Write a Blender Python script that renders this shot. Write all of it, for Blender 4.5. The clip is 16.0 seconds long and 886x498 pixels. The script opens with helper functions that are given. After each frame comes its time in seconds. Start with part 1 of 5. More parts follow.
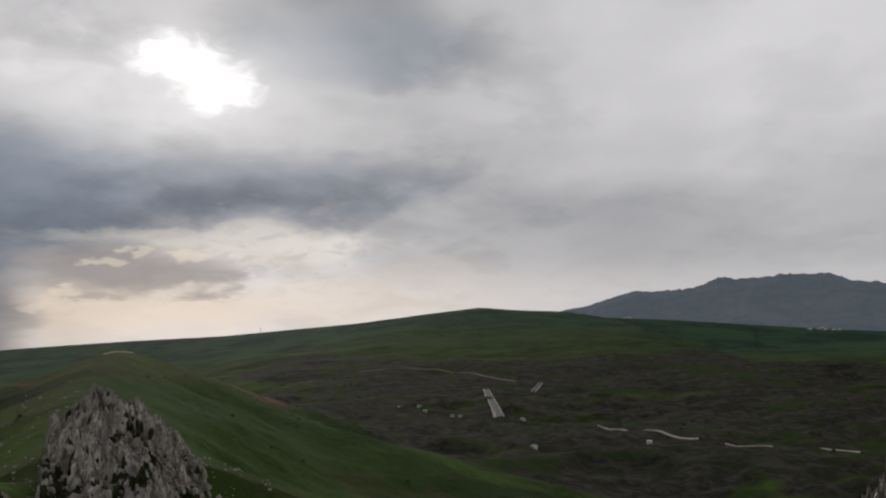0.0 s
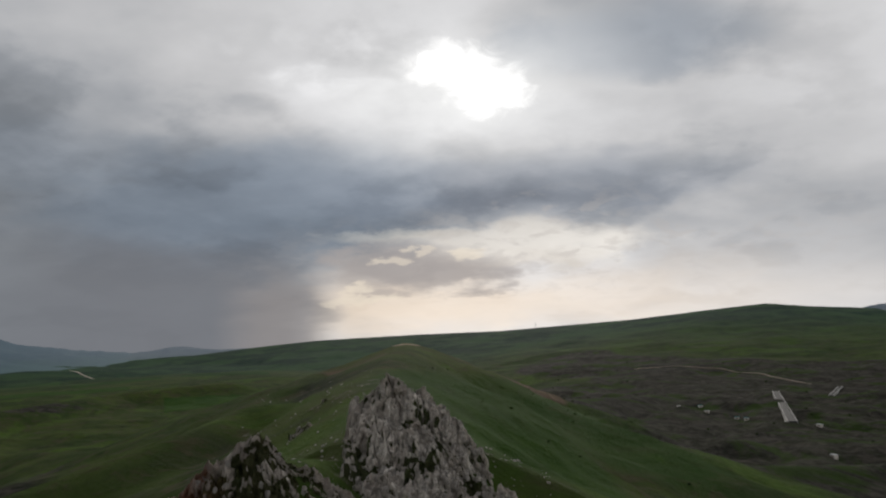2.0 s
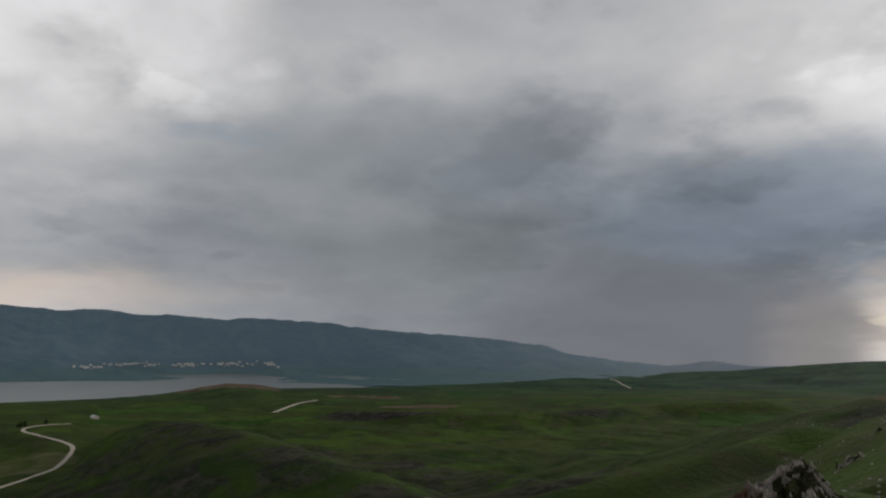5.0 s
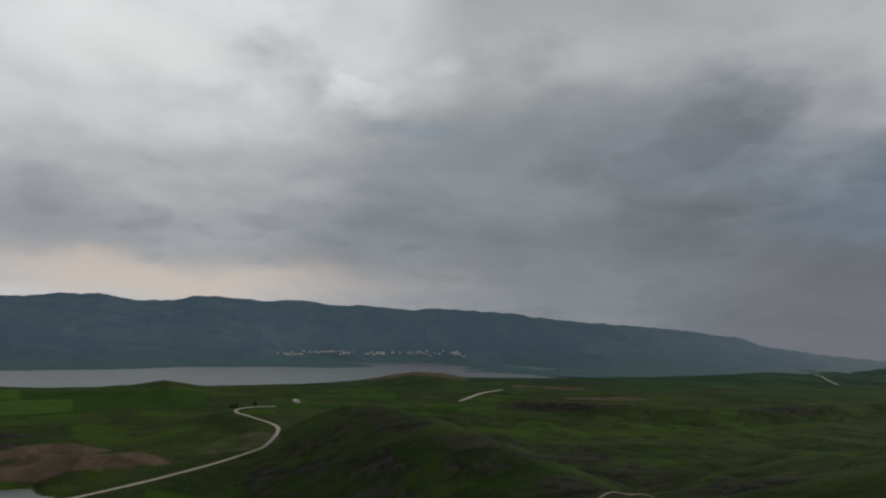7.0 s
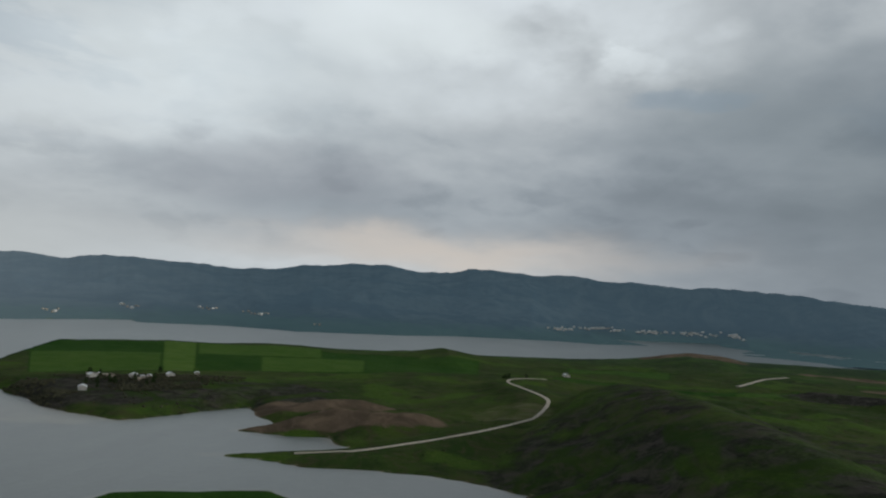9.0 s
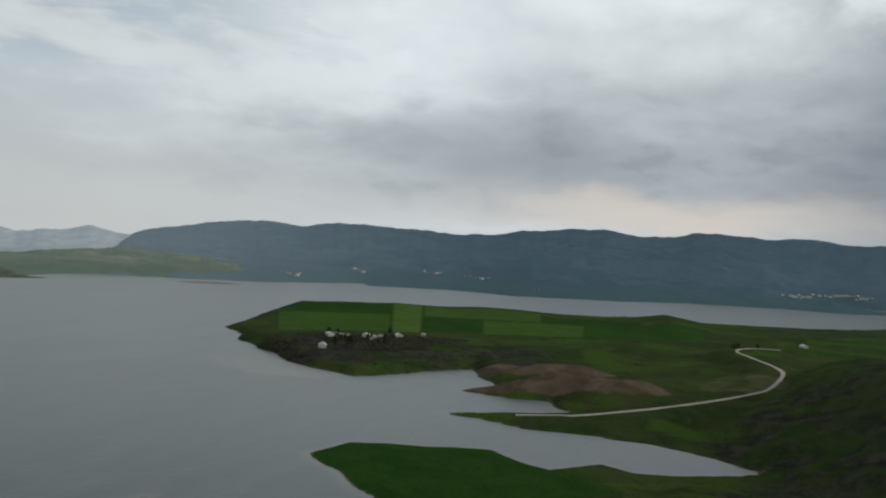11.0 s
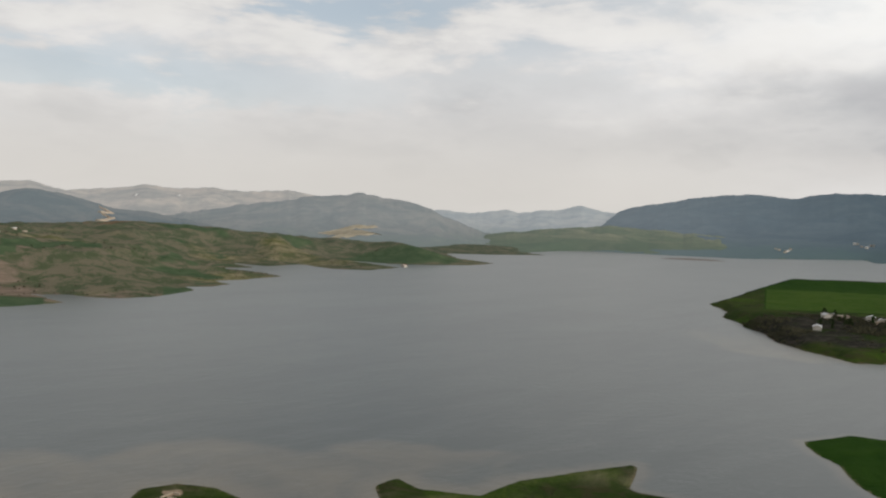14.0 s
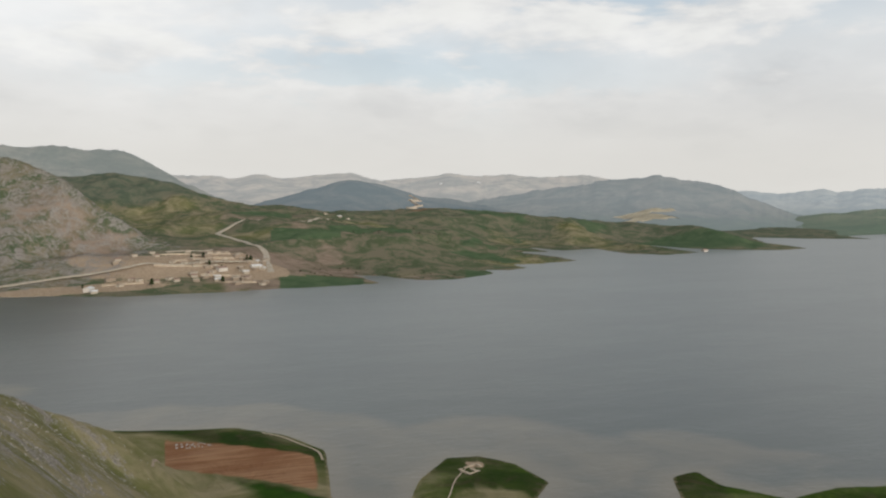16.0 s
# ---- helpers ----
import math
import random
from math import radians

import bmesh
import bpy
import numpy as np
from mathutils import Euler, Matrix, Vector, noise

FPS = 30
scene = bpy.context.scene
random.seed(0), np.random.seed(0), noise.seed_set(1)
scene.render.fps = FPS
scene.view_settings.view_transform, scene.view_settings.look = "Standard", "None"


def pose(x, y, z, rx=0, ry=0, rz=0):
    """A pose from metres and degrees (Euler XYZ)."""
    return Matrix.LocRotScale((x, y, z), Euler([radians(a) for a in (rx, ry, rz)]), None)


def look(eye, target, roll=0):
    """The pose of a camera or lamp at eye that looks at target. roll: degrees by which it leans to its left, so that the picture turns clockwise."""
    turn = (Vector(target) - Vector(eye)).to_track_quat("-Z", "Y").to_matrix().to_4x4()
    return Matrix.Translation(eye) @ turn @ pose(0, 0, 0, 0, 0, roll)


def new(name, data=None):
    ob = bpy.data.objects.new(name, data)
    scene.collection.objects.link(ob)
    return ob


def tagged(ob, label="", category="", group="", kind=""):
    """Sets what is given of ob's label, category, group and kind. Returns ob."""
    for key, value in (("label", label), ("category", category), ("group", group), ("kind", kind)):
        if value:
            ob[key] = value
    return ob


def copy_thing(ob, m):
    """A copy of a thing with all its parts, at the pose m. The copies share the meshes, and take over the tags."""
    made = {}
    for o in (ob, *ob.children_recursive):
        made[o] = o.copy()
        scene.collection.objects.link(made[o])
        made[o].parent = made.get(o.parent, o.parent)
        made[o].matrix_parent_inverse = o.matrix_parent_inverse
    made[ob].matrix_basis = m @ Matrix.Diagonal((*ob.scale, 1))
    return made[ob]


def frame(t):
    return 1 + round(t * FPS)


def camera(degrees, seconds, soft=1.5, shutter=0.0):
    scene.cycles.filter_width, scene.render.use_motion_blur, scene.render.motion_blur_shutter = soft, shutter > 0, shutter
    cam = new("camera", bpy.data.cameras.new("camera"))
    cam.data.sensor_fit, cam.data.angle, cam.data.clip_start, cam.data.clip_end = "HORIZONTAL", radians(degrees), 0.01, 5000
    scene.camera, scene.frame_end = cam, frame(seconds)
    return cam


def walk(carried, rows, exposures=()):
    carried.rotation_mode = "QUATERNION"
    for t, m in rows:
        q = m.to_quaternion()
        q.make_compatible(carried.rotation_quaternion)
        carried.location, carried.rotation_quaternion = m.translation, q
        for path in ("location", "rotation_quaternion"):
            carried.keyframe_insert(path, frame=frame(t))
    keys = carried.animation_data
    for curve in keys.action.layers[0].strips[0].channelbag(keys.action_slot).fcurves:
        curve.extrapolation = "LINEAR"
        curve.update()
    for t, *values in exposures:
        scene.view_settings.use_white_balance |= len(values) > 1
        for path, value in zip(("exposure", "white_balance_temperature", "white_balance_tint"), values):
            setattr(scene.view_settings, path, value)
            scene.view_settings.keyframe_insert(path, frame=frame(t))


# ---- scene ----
cam = camera(57.27, 16.0, soft=2.2)


def hold(bearing):
    """The arm's length between the turning body and the lens, along a bearing counted leftwards from +y."""
    b = radians(bearing)
    return -0.35 * math.sin(b), 0.35 * math.cos(b), 130.0


# seconds, pitch (90 is level), lean, bearing
TURN = [
    (0.0, 95.50, 2.00, 0.00),
    (0.5, 95.36, 2.05, 3.58),
    (1.0, 95.46, 1.86, 9.33),
    (1.5, 95.70, 1.83, 14.01),
    (2.0, 95.78, 1.46, 19.08),
    (2.5, 95.84, 1.04, 23.96),
    (3.0, 95.75, 0.82, 28.82),
    (3.5, 95.83, 0.63, 35.04),
    (4.0, 96.07, 0.09, 42.67),
    (4.5, 96.45, -0.49, 48.34),
    (5.0, 97.07, -0.62, 55.17),
    (5.2, 97.41, -0.65, 57.69),
    (7.3, 95.38, -1.60, 70.38),
    (7.5, 94.84, -1.98, 72.36),
    (8.0, 94.80, -2.72, 76.70),
    (8.5, 94.17, -3.02, 82.40),
    (9.0, 93.77, -3.34, 86.86),
    (9.2, 93.32, -3.37, 89.00),
    (11.3, 90.17, -2.71, 106.86),
    (11.5, 90.09, -2.17, 110.71),
    (12.0, 90.20, -1.77, 118.67),
    (12.5, 89.54, -2.11, 123.00),
    (13.0, 89.09, -2.31, 126.96),
    (13.5, 88.08, -2.17, 129.60),
    (14.0, 87.27, -1.77, 135.38),
    (14.5, 86.96, -1.55, 139.88),
    (15.0, 86.66, -1.76, 142.97),
    (15.5, 86.12, -1.29, 147.68),
    (16.0, 85.78, -0.40, 155.93),
]
walk(cam, [(t, pose(*hold(turn), tilt, lean, turn)) for t, tilt, lean, turn in TURN],
     exposures=[(0.0, -0.08, 6550, 12), (1.5, 0.0, 6500, 10), (2.5, 0.18, 6500, 10), (3.5, 0.27, 6500, 10), (4.2, 0.22, 6500, 10), (5.0, 0.0, 6500, 10), (7.5, -0.1, 6300, 7), (9.0, -0.02, 6050, 4), (12.0, 0.2, 6200, 4), (13.0, 0.28, 6700, 10), (16.0, 0.52, 6550, 8)])

# ---- node shorthand ----
class Graph:
    """Writes node trees as sums: values are numbers, colours or sockets."""

    def __init__(self, tree):
        self.tree = tree
        tree.nodes.clear()

    def node(self, kind, **props):
        n = self.tree.nodes.new(kind)
        for key, value in props.items():
            setattr(n, key, value)
        return n

    def put(self, socket, value):
        if isinstance(value, bpy.types.NodeSocket):
            self.tree.links.new(value, socket)
        elif value is not None:
            if isinstance(value, tuple) and len(value) == 3 and socket.type == "RGBA":
                value = (*value, 1.0)
            socket.default_value = value

    def math(self, op, a, b=None, c=None, clamp=False):
        n = self.node("ShaderNodeMath", operation=op, use_clamp=clamp)
        for socket, value in zip(n.inputs, (a, b, c)):
            self.put(socket, value)
        return n.outputs[0]

    def add(self, a, b):
        return self.math("ADD", a, b)

    def mul(self, a, b):
        return self.math("MULTIPLY", a, b)

    def ramp(self, value, lo, hi, to_lo=0.0, to_hi=1.0):
        n = self.node("ShaderNodeMapRange", interpolation_type="SMOOTHSTEP")
        for socket, v in zip(n.inputs, (value, lo, hi, to_lo, to_hi)):
            self.put(socket, v)
        return n.outputs[0]

    def mix(self, fac, a, b, blend="MIX"):
        n = self.node("ShaderNodeMix", data_type="RGBA", blend_type=blend)
        self.put(n.inputs[0], fac)
        self.put(n.inputs[6], a)
        self.put(n.inputs[7], b)
        return n.outputs[2]

    def vector(self, x, y, z):
        n = self.node("ShaderNodeCombineXYZ")
        for socket, v in zip(n.inputs, (x, y, z)):
            self.put(socket, v)
        return n.outputs[0]

    def noise(self, vector, scale, detail=6.0, rough=0.55, warp=0.0, kind="FBM"):
        n = self.node("ShaderNodeTexNoise", noise_dimensions="3D", noise_type=kind)
        self.put(n.inputs["Vector"], vector)
        self.put(n.inputs["Scale"], scale)
        self.put(n.inputs["Detail"], detail)
        self.put(n.inputs["Roughness"], rough)
        self.put(n.inputs["Distortion"], warp)
        return n.outputs[0]


# ---- sky: a broken storm deck with the sun behind a gap ----
SUN_BEARING, SUN_HEIGHT = 17.0, 17.5
world = bpy.data.worlds.new("storm_sky")
scene.world = world
world.use_nodes = True
g = Graph(world.node_tree)
way = g.node("ShaderNodeTexCoord").outputs["Generated"]
split = g.node("ShaderNodeSeparateXYZ")
g.put(split.inputs[0], way)
dx, dy, dz = split.outputs
bearing0 = g.mul(g.math("ARCTAN2", g.mul(dx, -1.0), dy), 180 / math.pi)
# bearings run on past 180 so that the south has no seam in view
bearing0 = g.math("SUBTRACT", g.math("MODULO", g.add(bearing0, 450.0), 360.0), 90.0)
height0 = g.mul(g.math("ARCSINE", dz), 180 / math.pi)
# the deck seen in perspective: far cloud closes up towards the horizon
deck = g.math("ADD", g.math("MAXIMUM", dz, 0.0), 0.30)
cloud_at = g.vector(g.math("DIVIDE", dx, deck), g.math("DIVIDE", dy, deck), g.mul(dz, 0.8))
billow = g.noise(cloud_at, 2.1, 6.0, 0.50, 0.15)
streak = g.noise(cloud_at, 7.0, 5.0, 0.52, 0.0)
sway = g.noise(cloud_at, 3.1, 6.0, 0.52, 0.0)


def from_half(value, amount):
    return g.mul(g.math("SUBTRACT", value, 0.5), amount)


calm = g.mul(g.ramp(bearing0, 100.0, 130.0, 1.0, 0.45), g.ramp(bearing0, -14.0, 2.0, 0.45, 1.0))
haze = g.mul(g.ramp(height0, 1.0, 7.0, g.ramp(bearing0, 60.0, 110.0, 0.6, 0.25), 1.0), calm)
bearing = g.add(bearing0, g.mul(from_half(sway, 15.0), haze))
height = g.add(height0, g.mul(from_half(billow, 7.5), haze))
ragged_b = g.add(bearing0, from_half(streak, 9.0))
ragged_h = g.add(height0, g.add(from_half(sway, 4.0), from_half(streak, 2.0)))


def puff(b, h, sb, sh, sharp=False):
    """A patch of sky round a bearing and a height, in degrees; sharp ones have torn edges."""
    u = g.mul(g.math("SUBTRACT", ragged_b if sharp else bearing, b), 1 / sb)
    v = g.mul(g.math("SUBTRACT", ragged_h if sharp else height, h), 1 / sh)
    r = g.add(g.mul(u, u), g.mul(v, v))
    if sharp:
        return g.ramp(r, 1.6, 0.1)
    return g.math("EXPONENT", g.mul(r, -1.0))


# grey of the cloud deck, 0 to 255, every 8 degrees of bearing from -30 to 186, by height in degrees
GREYS = {
    1.5: (192, 193, 197, 201, 207, 220, 219, 188, 125, 118, 119, 140, 149, 158, 188, 196, 198, 194, 190, 188, 183, 181, 182, 183, 184, 185, 187, 187),
    5.0: (176, 174, 171, 181, 191, 215, 194, 157, 115, 118, 122, 133, 139, 140, 154, 158, 161, 167, 183, 184, 183, 181, 184, 186, 187, 188, 189, 189),
    8.0: (187, 184, 169, 169, 164, 160, 140, 126, 124, 124, 113, 125, 127, 134, 161, 154, 147, 158, 186, 189, 186, 185, 188, 191, 192, 193, 194, 194),
    11.0: (197, 196, 191, 187, 182, 185, 187, 167, 150, 144, 130, 140, 145, 156, 176, 176, 172, 183, 201, 198, 192, 186, 188, 194, 196, 197, 197, 197),
    15.0: (205, 204, 199, 201, 189, 198, 211, 199, 183, 158, 136, 144, 149, 166, 196, 193, 187, 198, 201, 190, 185, 175, 180, 186, 189, 191, 192, 193),
    20.0: (205, 205, 202, 191, 162, 165, 190, 190, 181, 178, 171, 171, 168, 207, 210, 213, 212, 211, 201, 191, 181, 175, 177, 181, 185, 189, 191, 191),
    24.0: (205, 205, 202, 191, 162, 165, 190, 190, 181, 178, 171, 171, 168, 207, 210, 213, 212, 211, 201, 191, 181, 175, 177, 181, 185, 189, 191, 191),
    # unseen deck overhead, added dark so that less light reaches the land
    38.0: (112, 112, 112, 112, 112, 112, 112, 112, 112, 112, 112, 112, 112, 112, 118, 118, 118, 118, 118, 118, 125, 125, 125, 125, 125, 125, 125, 125),
}
along = g.mul(g.add(bearing, 34.0), 1 / 224)
deck_grey, below = None, None
for high, greys in GREYS.items():
    row = g.node("ShaderNodeValToRGB")
    row.color_ramp.interpolation = "EASE"
    stops = row.color_ramp.elements
    while len(stops) < len(greys):
        stops.new(0.5)
    for i, v in enumerate(greys):
        stops[i].position = (4 + 8 * i) / 224
        c = (v / 255) ** 2.2
        stops[i].color = (c, c, c, 1.0)
    g.put(row.inputs[0], along)
    deck_grey = row.outputs[0] if below is None else g.mix(g.ramp(height, below, high), deck_grey, row.outputs[0])
    below = high
cloud = deck_grey
# torn light under the dark band, and the small clouds inside it
cloud = g.mix(g.mul(puff(12.5, 6.0, 8.5, 1.5, True), 0.75), cloud, (0.76, 0.72, 0.65))
cloud = g.mix(g.mul(puff(22.5, 7.0, 5.0, 0.55, True), 0.6), cloud, (0.74, 0.69, 0.60))
cloud = g.mix(g.mul(puff(33.0, 8.8, 14.0, 4.4, True), 0.62), cloud, (0.150, 0.180, 0.212))
cloud = g.mix(g.mul(puff(13.0, 10.2, 15.0, 2.2, True), 0.55), cloud, (0.25, 0.265, 0.295))
cloud = g.mix(g.mul(puff(26.0, 11.0, 9.0, 3.2, True), 0.5), cloud, (0.25, 0.275, 0.305))
cloud = g.mix(g.mul(puff(6.0, 19.3, 9.0, 2.4, True), 0.5), cloud, (0.27, 0.30, 0.335))
shreds = g.ramp(g.noise(cloud_at, 8.0, 4.0, 0.5, 0.2), 0.46, 0.68)
cloud = g.mix(g.mul(g.mul(puff(25.0, 19.3, 6.5, 2.4), shreds), 0.6), cloud, (0.82, 0.82, 0.82))
cloud = g.mix(g.mul(puff(51.0, 12.5, 9.0, 2.6, True), 0.4), cloud, (0.215, 0.24, 0.27))
cloud = g.mix(g.mul(puff(70.5, 14.2, 3.6, 0.7, True), 0.5), cloud, (0.25, 0.285, 0.32))
cloud = g.mix(g.mul(puff(77.0, 17.8, 5.0, 1.8), g.ramp(shreds, 0.0, 1.0, 0.35, 0.8)), cloud, (0.80, 0.80, 0.79))
# cloud relief, softer in the haze of the south: lumps, their dark undersides and thin bright rims
lumps = g.add(g.add(from_half(billow, 0.85), from_half(g.noise(cloud_at, 0.9, 5.0, 0.5, 0.4), 0.5)), from_half(streak, 0.26))
under = g.ramp(g.add(sway, from_half(streak, 0.35)), 0.50, 0.66)
relief = g.add(lumps, g.mul(under, -0.20))
relief = g.add(1.05, g.mul(relief, haze))
cloud = g.mix(1.0, cloud, g.vector(relief, relief, relief), "MULTIPLY")
lum = g.node("ShaderNodeRGBToBW")
g.put(lum.inputs[0], cloud)
cloud = g.mix(1.0, cloud, g.mix(g.ramp(lum.outputs[0], 0.15, 0.55), (0.93, 1.0, 1.105), (1.0, 1.0, 1.015)), "MULTIPLY")
# the rain curtain
edge = g.add(bearing0, from_half(sway, 2.5))
rain = g.mul(g.mul(g.ramp(edge, 26.0, 30.5), g.ramp(edge, 54.0, 40.0)), g.ramp(height, 8.0, 4.0))
cloud = g.mix(g.mul(rain, 0.75), cloud, (0.165, 0.172, 0.190))
cloud = g.mix(g.mul(g.mul(g.ramp(edge, 26.0, 28.5), g.ramp(edge, 35.0, 31.0)), g.ramp(height, 4.6, 2.6, 0.0, 0.6)), cloud, (0.275, 0.250, 0.240))
# warm light along the horizon, cut off by the rain
dry = g.ramp(edge, 29.0, 25.5)
cloud = g.mix(g.mul(g.mul(puff(20, 1.9, 22, 2.2), dry), 0.55), cloud, (0.90, 0.70, 0.49))
# grey cloud drifting inside the bright strip, with lit rims
for b, h, sb, sh, much in ((22.5, 5.0, 4.6, 1.5, 0.85), (18.0, 3.9, 4.6, 1.3, 0.85), (24.0, 3.6, 3.4, 1.0, 0.6)):
    cloud = g.mix(g.mul(puff(b, h, sb, sh, True), much), cloud, (0.355, 0.325, 0.315))
for b, h, sb, sh, much in ((23.4, 5.5, 1.2, 0.35, 0.5), (20.6, 5.9, 1.0, 0.3, 0.5), (17.2, 5.4, 1.2, 0.5, 0.6), (24.6, 2.7, 2.2, 0.35, 0.6)):
    cloud = g.mix(g.mul(puff(b, h, sb, sh, True), much), cloud, (0.80, 0.71, 0.58))
cloud = g.mix(g.mul(puff(106, 15.5, 13.0, 5.0), 0.7), cloud, (0.78, 0.79, 0.79))
cloud = g.mix(g.mul(puff(90.0, 18.5, 8.0, 2.4, True), 0.6), cloud, (0.80, 0.80, 0.79))
mottle = g.ramp(g.noise(cloud_at, 11.0, 6.0, 0.6, 0.4), 0.48, 0.62)
cloud = g.mix(g.mul(g.mul(puff(9.0, 5.6, 15.0, 2.6), mottle), 0.4), cloud, (0.47, 0.435, 0.41))
cloud = g.mix(g.mul(puff(99.0, 8.2, 10.0, 2.6, True), 0.5), cloud, (0.31, 0.31, 0.335))
cloud = g.mix(g.mul(puff(57.0, 9.0, 9.0, 8.0), 0.36), cloud, (0.16, 0.18, 0.19))
cloud = g.mix(g.mul(puff(87, 3.4, 13, 1.2), 0.72), cloud, (0.66, 0.55, 0.47))
cloud = g.mix(g.mul(puff(66, 14.5, 7.0, 5.0), 0.38), cloud, (0.20, 0.225, 0.24))
cloud = g.mix(g.mul(g.ramp(height0, 9.0, 1.0), g.ramp(bearing0, 95.0, 125.0, 0.0, 0.5)), cloud, (0.50, 0.472, 0.43))
# blue between the fair clouds of the south
sky = g.node("ShaderNodeTexSky", sky_type="NISHITA", sun_disc=False)
sky.sun_elevation, sky.sun_rotation = radians(SUN_HEIGHT), radians(-SUN_BEARING)
hue = g.mix(0.6, g.mix(1.0, sky.outputs[0], (0.085, 0.085, 0.085), "MULTIPLY"), (0.40, 0.465, 0.53))
# fair-weather cloud in flat layers
layers = g.noise(g.vector(g.mul(bearing0, 0.075), g.mul(height0, 0.30), 0.0), 1.0, 7.0, 0.58, 0.35)
gap = g.ramp(g.add(layers, from_half(streak, 0.4)), 0.56, 0.42)
clear = g.mul(g.mul(g.math("MAXIMUM", puff(142, 14.0, 24, 4.2), g.mul(puff(158, 8.5, 18, 2.6), 0.7)), gap), 0.85)
cloud = g.mix(clear, cloud, hue)
white = g.mul(g.ramp(g.add(layers, from_half(streak, 0.5)), 0.50, 0.66), g.ramp(bearing0, 95.0, 125.0, 0.0, 0.45))
cloud = g.mix(g.mul(white, g.ramp(height0, 5.0, 9.0)), cloud, (0.66, 0.655, 0.64))
# the sun's gap: a torn hole with a glow round it
glow = g.math("EXPONENT", g.mul(g.add(g.math("POWER", g.mul(g.math("SUBTRACT", bearing, 16.5), 1 / 7.6), 2.0), g.math("POWER", g.mul(g.math("SUBTRACT", height, 17.2), 1 / 4.0), 2.0)), -1.0))
cloud = g.mix(g.mul(glow, 0.82), cloud, (0.93, 0.93, 0.92))
tear = g.add(from_half(g.noise(cloud_at, 14.0, 6.0, 0.6, 0.5), 2.0), from_half(sway, 1.2))


def hole(b, h, sb, sh):
    u = g.mul(g.math("SUBTRACT", bearing0, b), 1 / sb)
    v = g.mul(g.math("SUBTRACT", height0, h), 1 / sh)
    return g.ramp(g.add(g.math("SQRT", g.add(g.mul(u, u), g.mul(v, v))), tear), 1.38, 0.2)


core = g.math("MAXIMUM", hole(18.4, 18.6, 2.7, 1.4), g.math("MAXIMUM", hole(15.4, 16.9, 2.6, 1.6), hole(16.9, 17.8, 2.6, 1.7)))
final = g.mix(core, cloud, (1.35, 1.34, 1.32))
shine = g.node("ShaderNodeBackground")
g.put(shine.inputs[0], final)
shine.inputs[1].default_value = 1.0
g.put(g.node("ShaderNodeOutputWorld").inputs[0], shine.outputs[0])

sun = new("sun", bpy.data.lights.new("sun", "SUN"))
sun.data.energy, sun.data.angle, sun.data.color = 1.5, radians(14), (1.0, 0.93, 0.84)
sb, sh = radians(SUN_BEARING), radians(SUN_HEIGHT)
sun.matrix_world = look((0, 0, 300), (300 * math.sin(sb) * math.cos(sh), -300 * math.cos(sb) * math.cos(sh), 300 - 300 * math.sin(sh)))

# ---- materials ----
def material(name, rough=0.9, specular=0.3):
    m = bpy.data.materials.new(name)
    m.use_nodes = True
    k = Graph(m.node_tree)
    shader = k.node("ShaderNodeBsdfPrincipled")
    shader.inputs["Roughness"].default_value = rough
    shader.inputs["Specular IOR Level"].default_value = specular
    k.put(k.node("ShaderNodeOutputMaterial").inputs[0], shader.outputs[0])
    k.at = k.node("ShaderNodeTexCoord").outputs["Object"]
    k.shader = shader
    return m, k


def bump(k, height, strength=0.5, distance=1.0):
    n = k.node("ShaderNodeBump")
    n.inputs["Strength"].default_value, n.inputs["Distance"].default_value = strength, distance
    k.put(n.inputs["Height"], height)
    k.put(k.shader.inputs["Normal"], n.outputs[0])


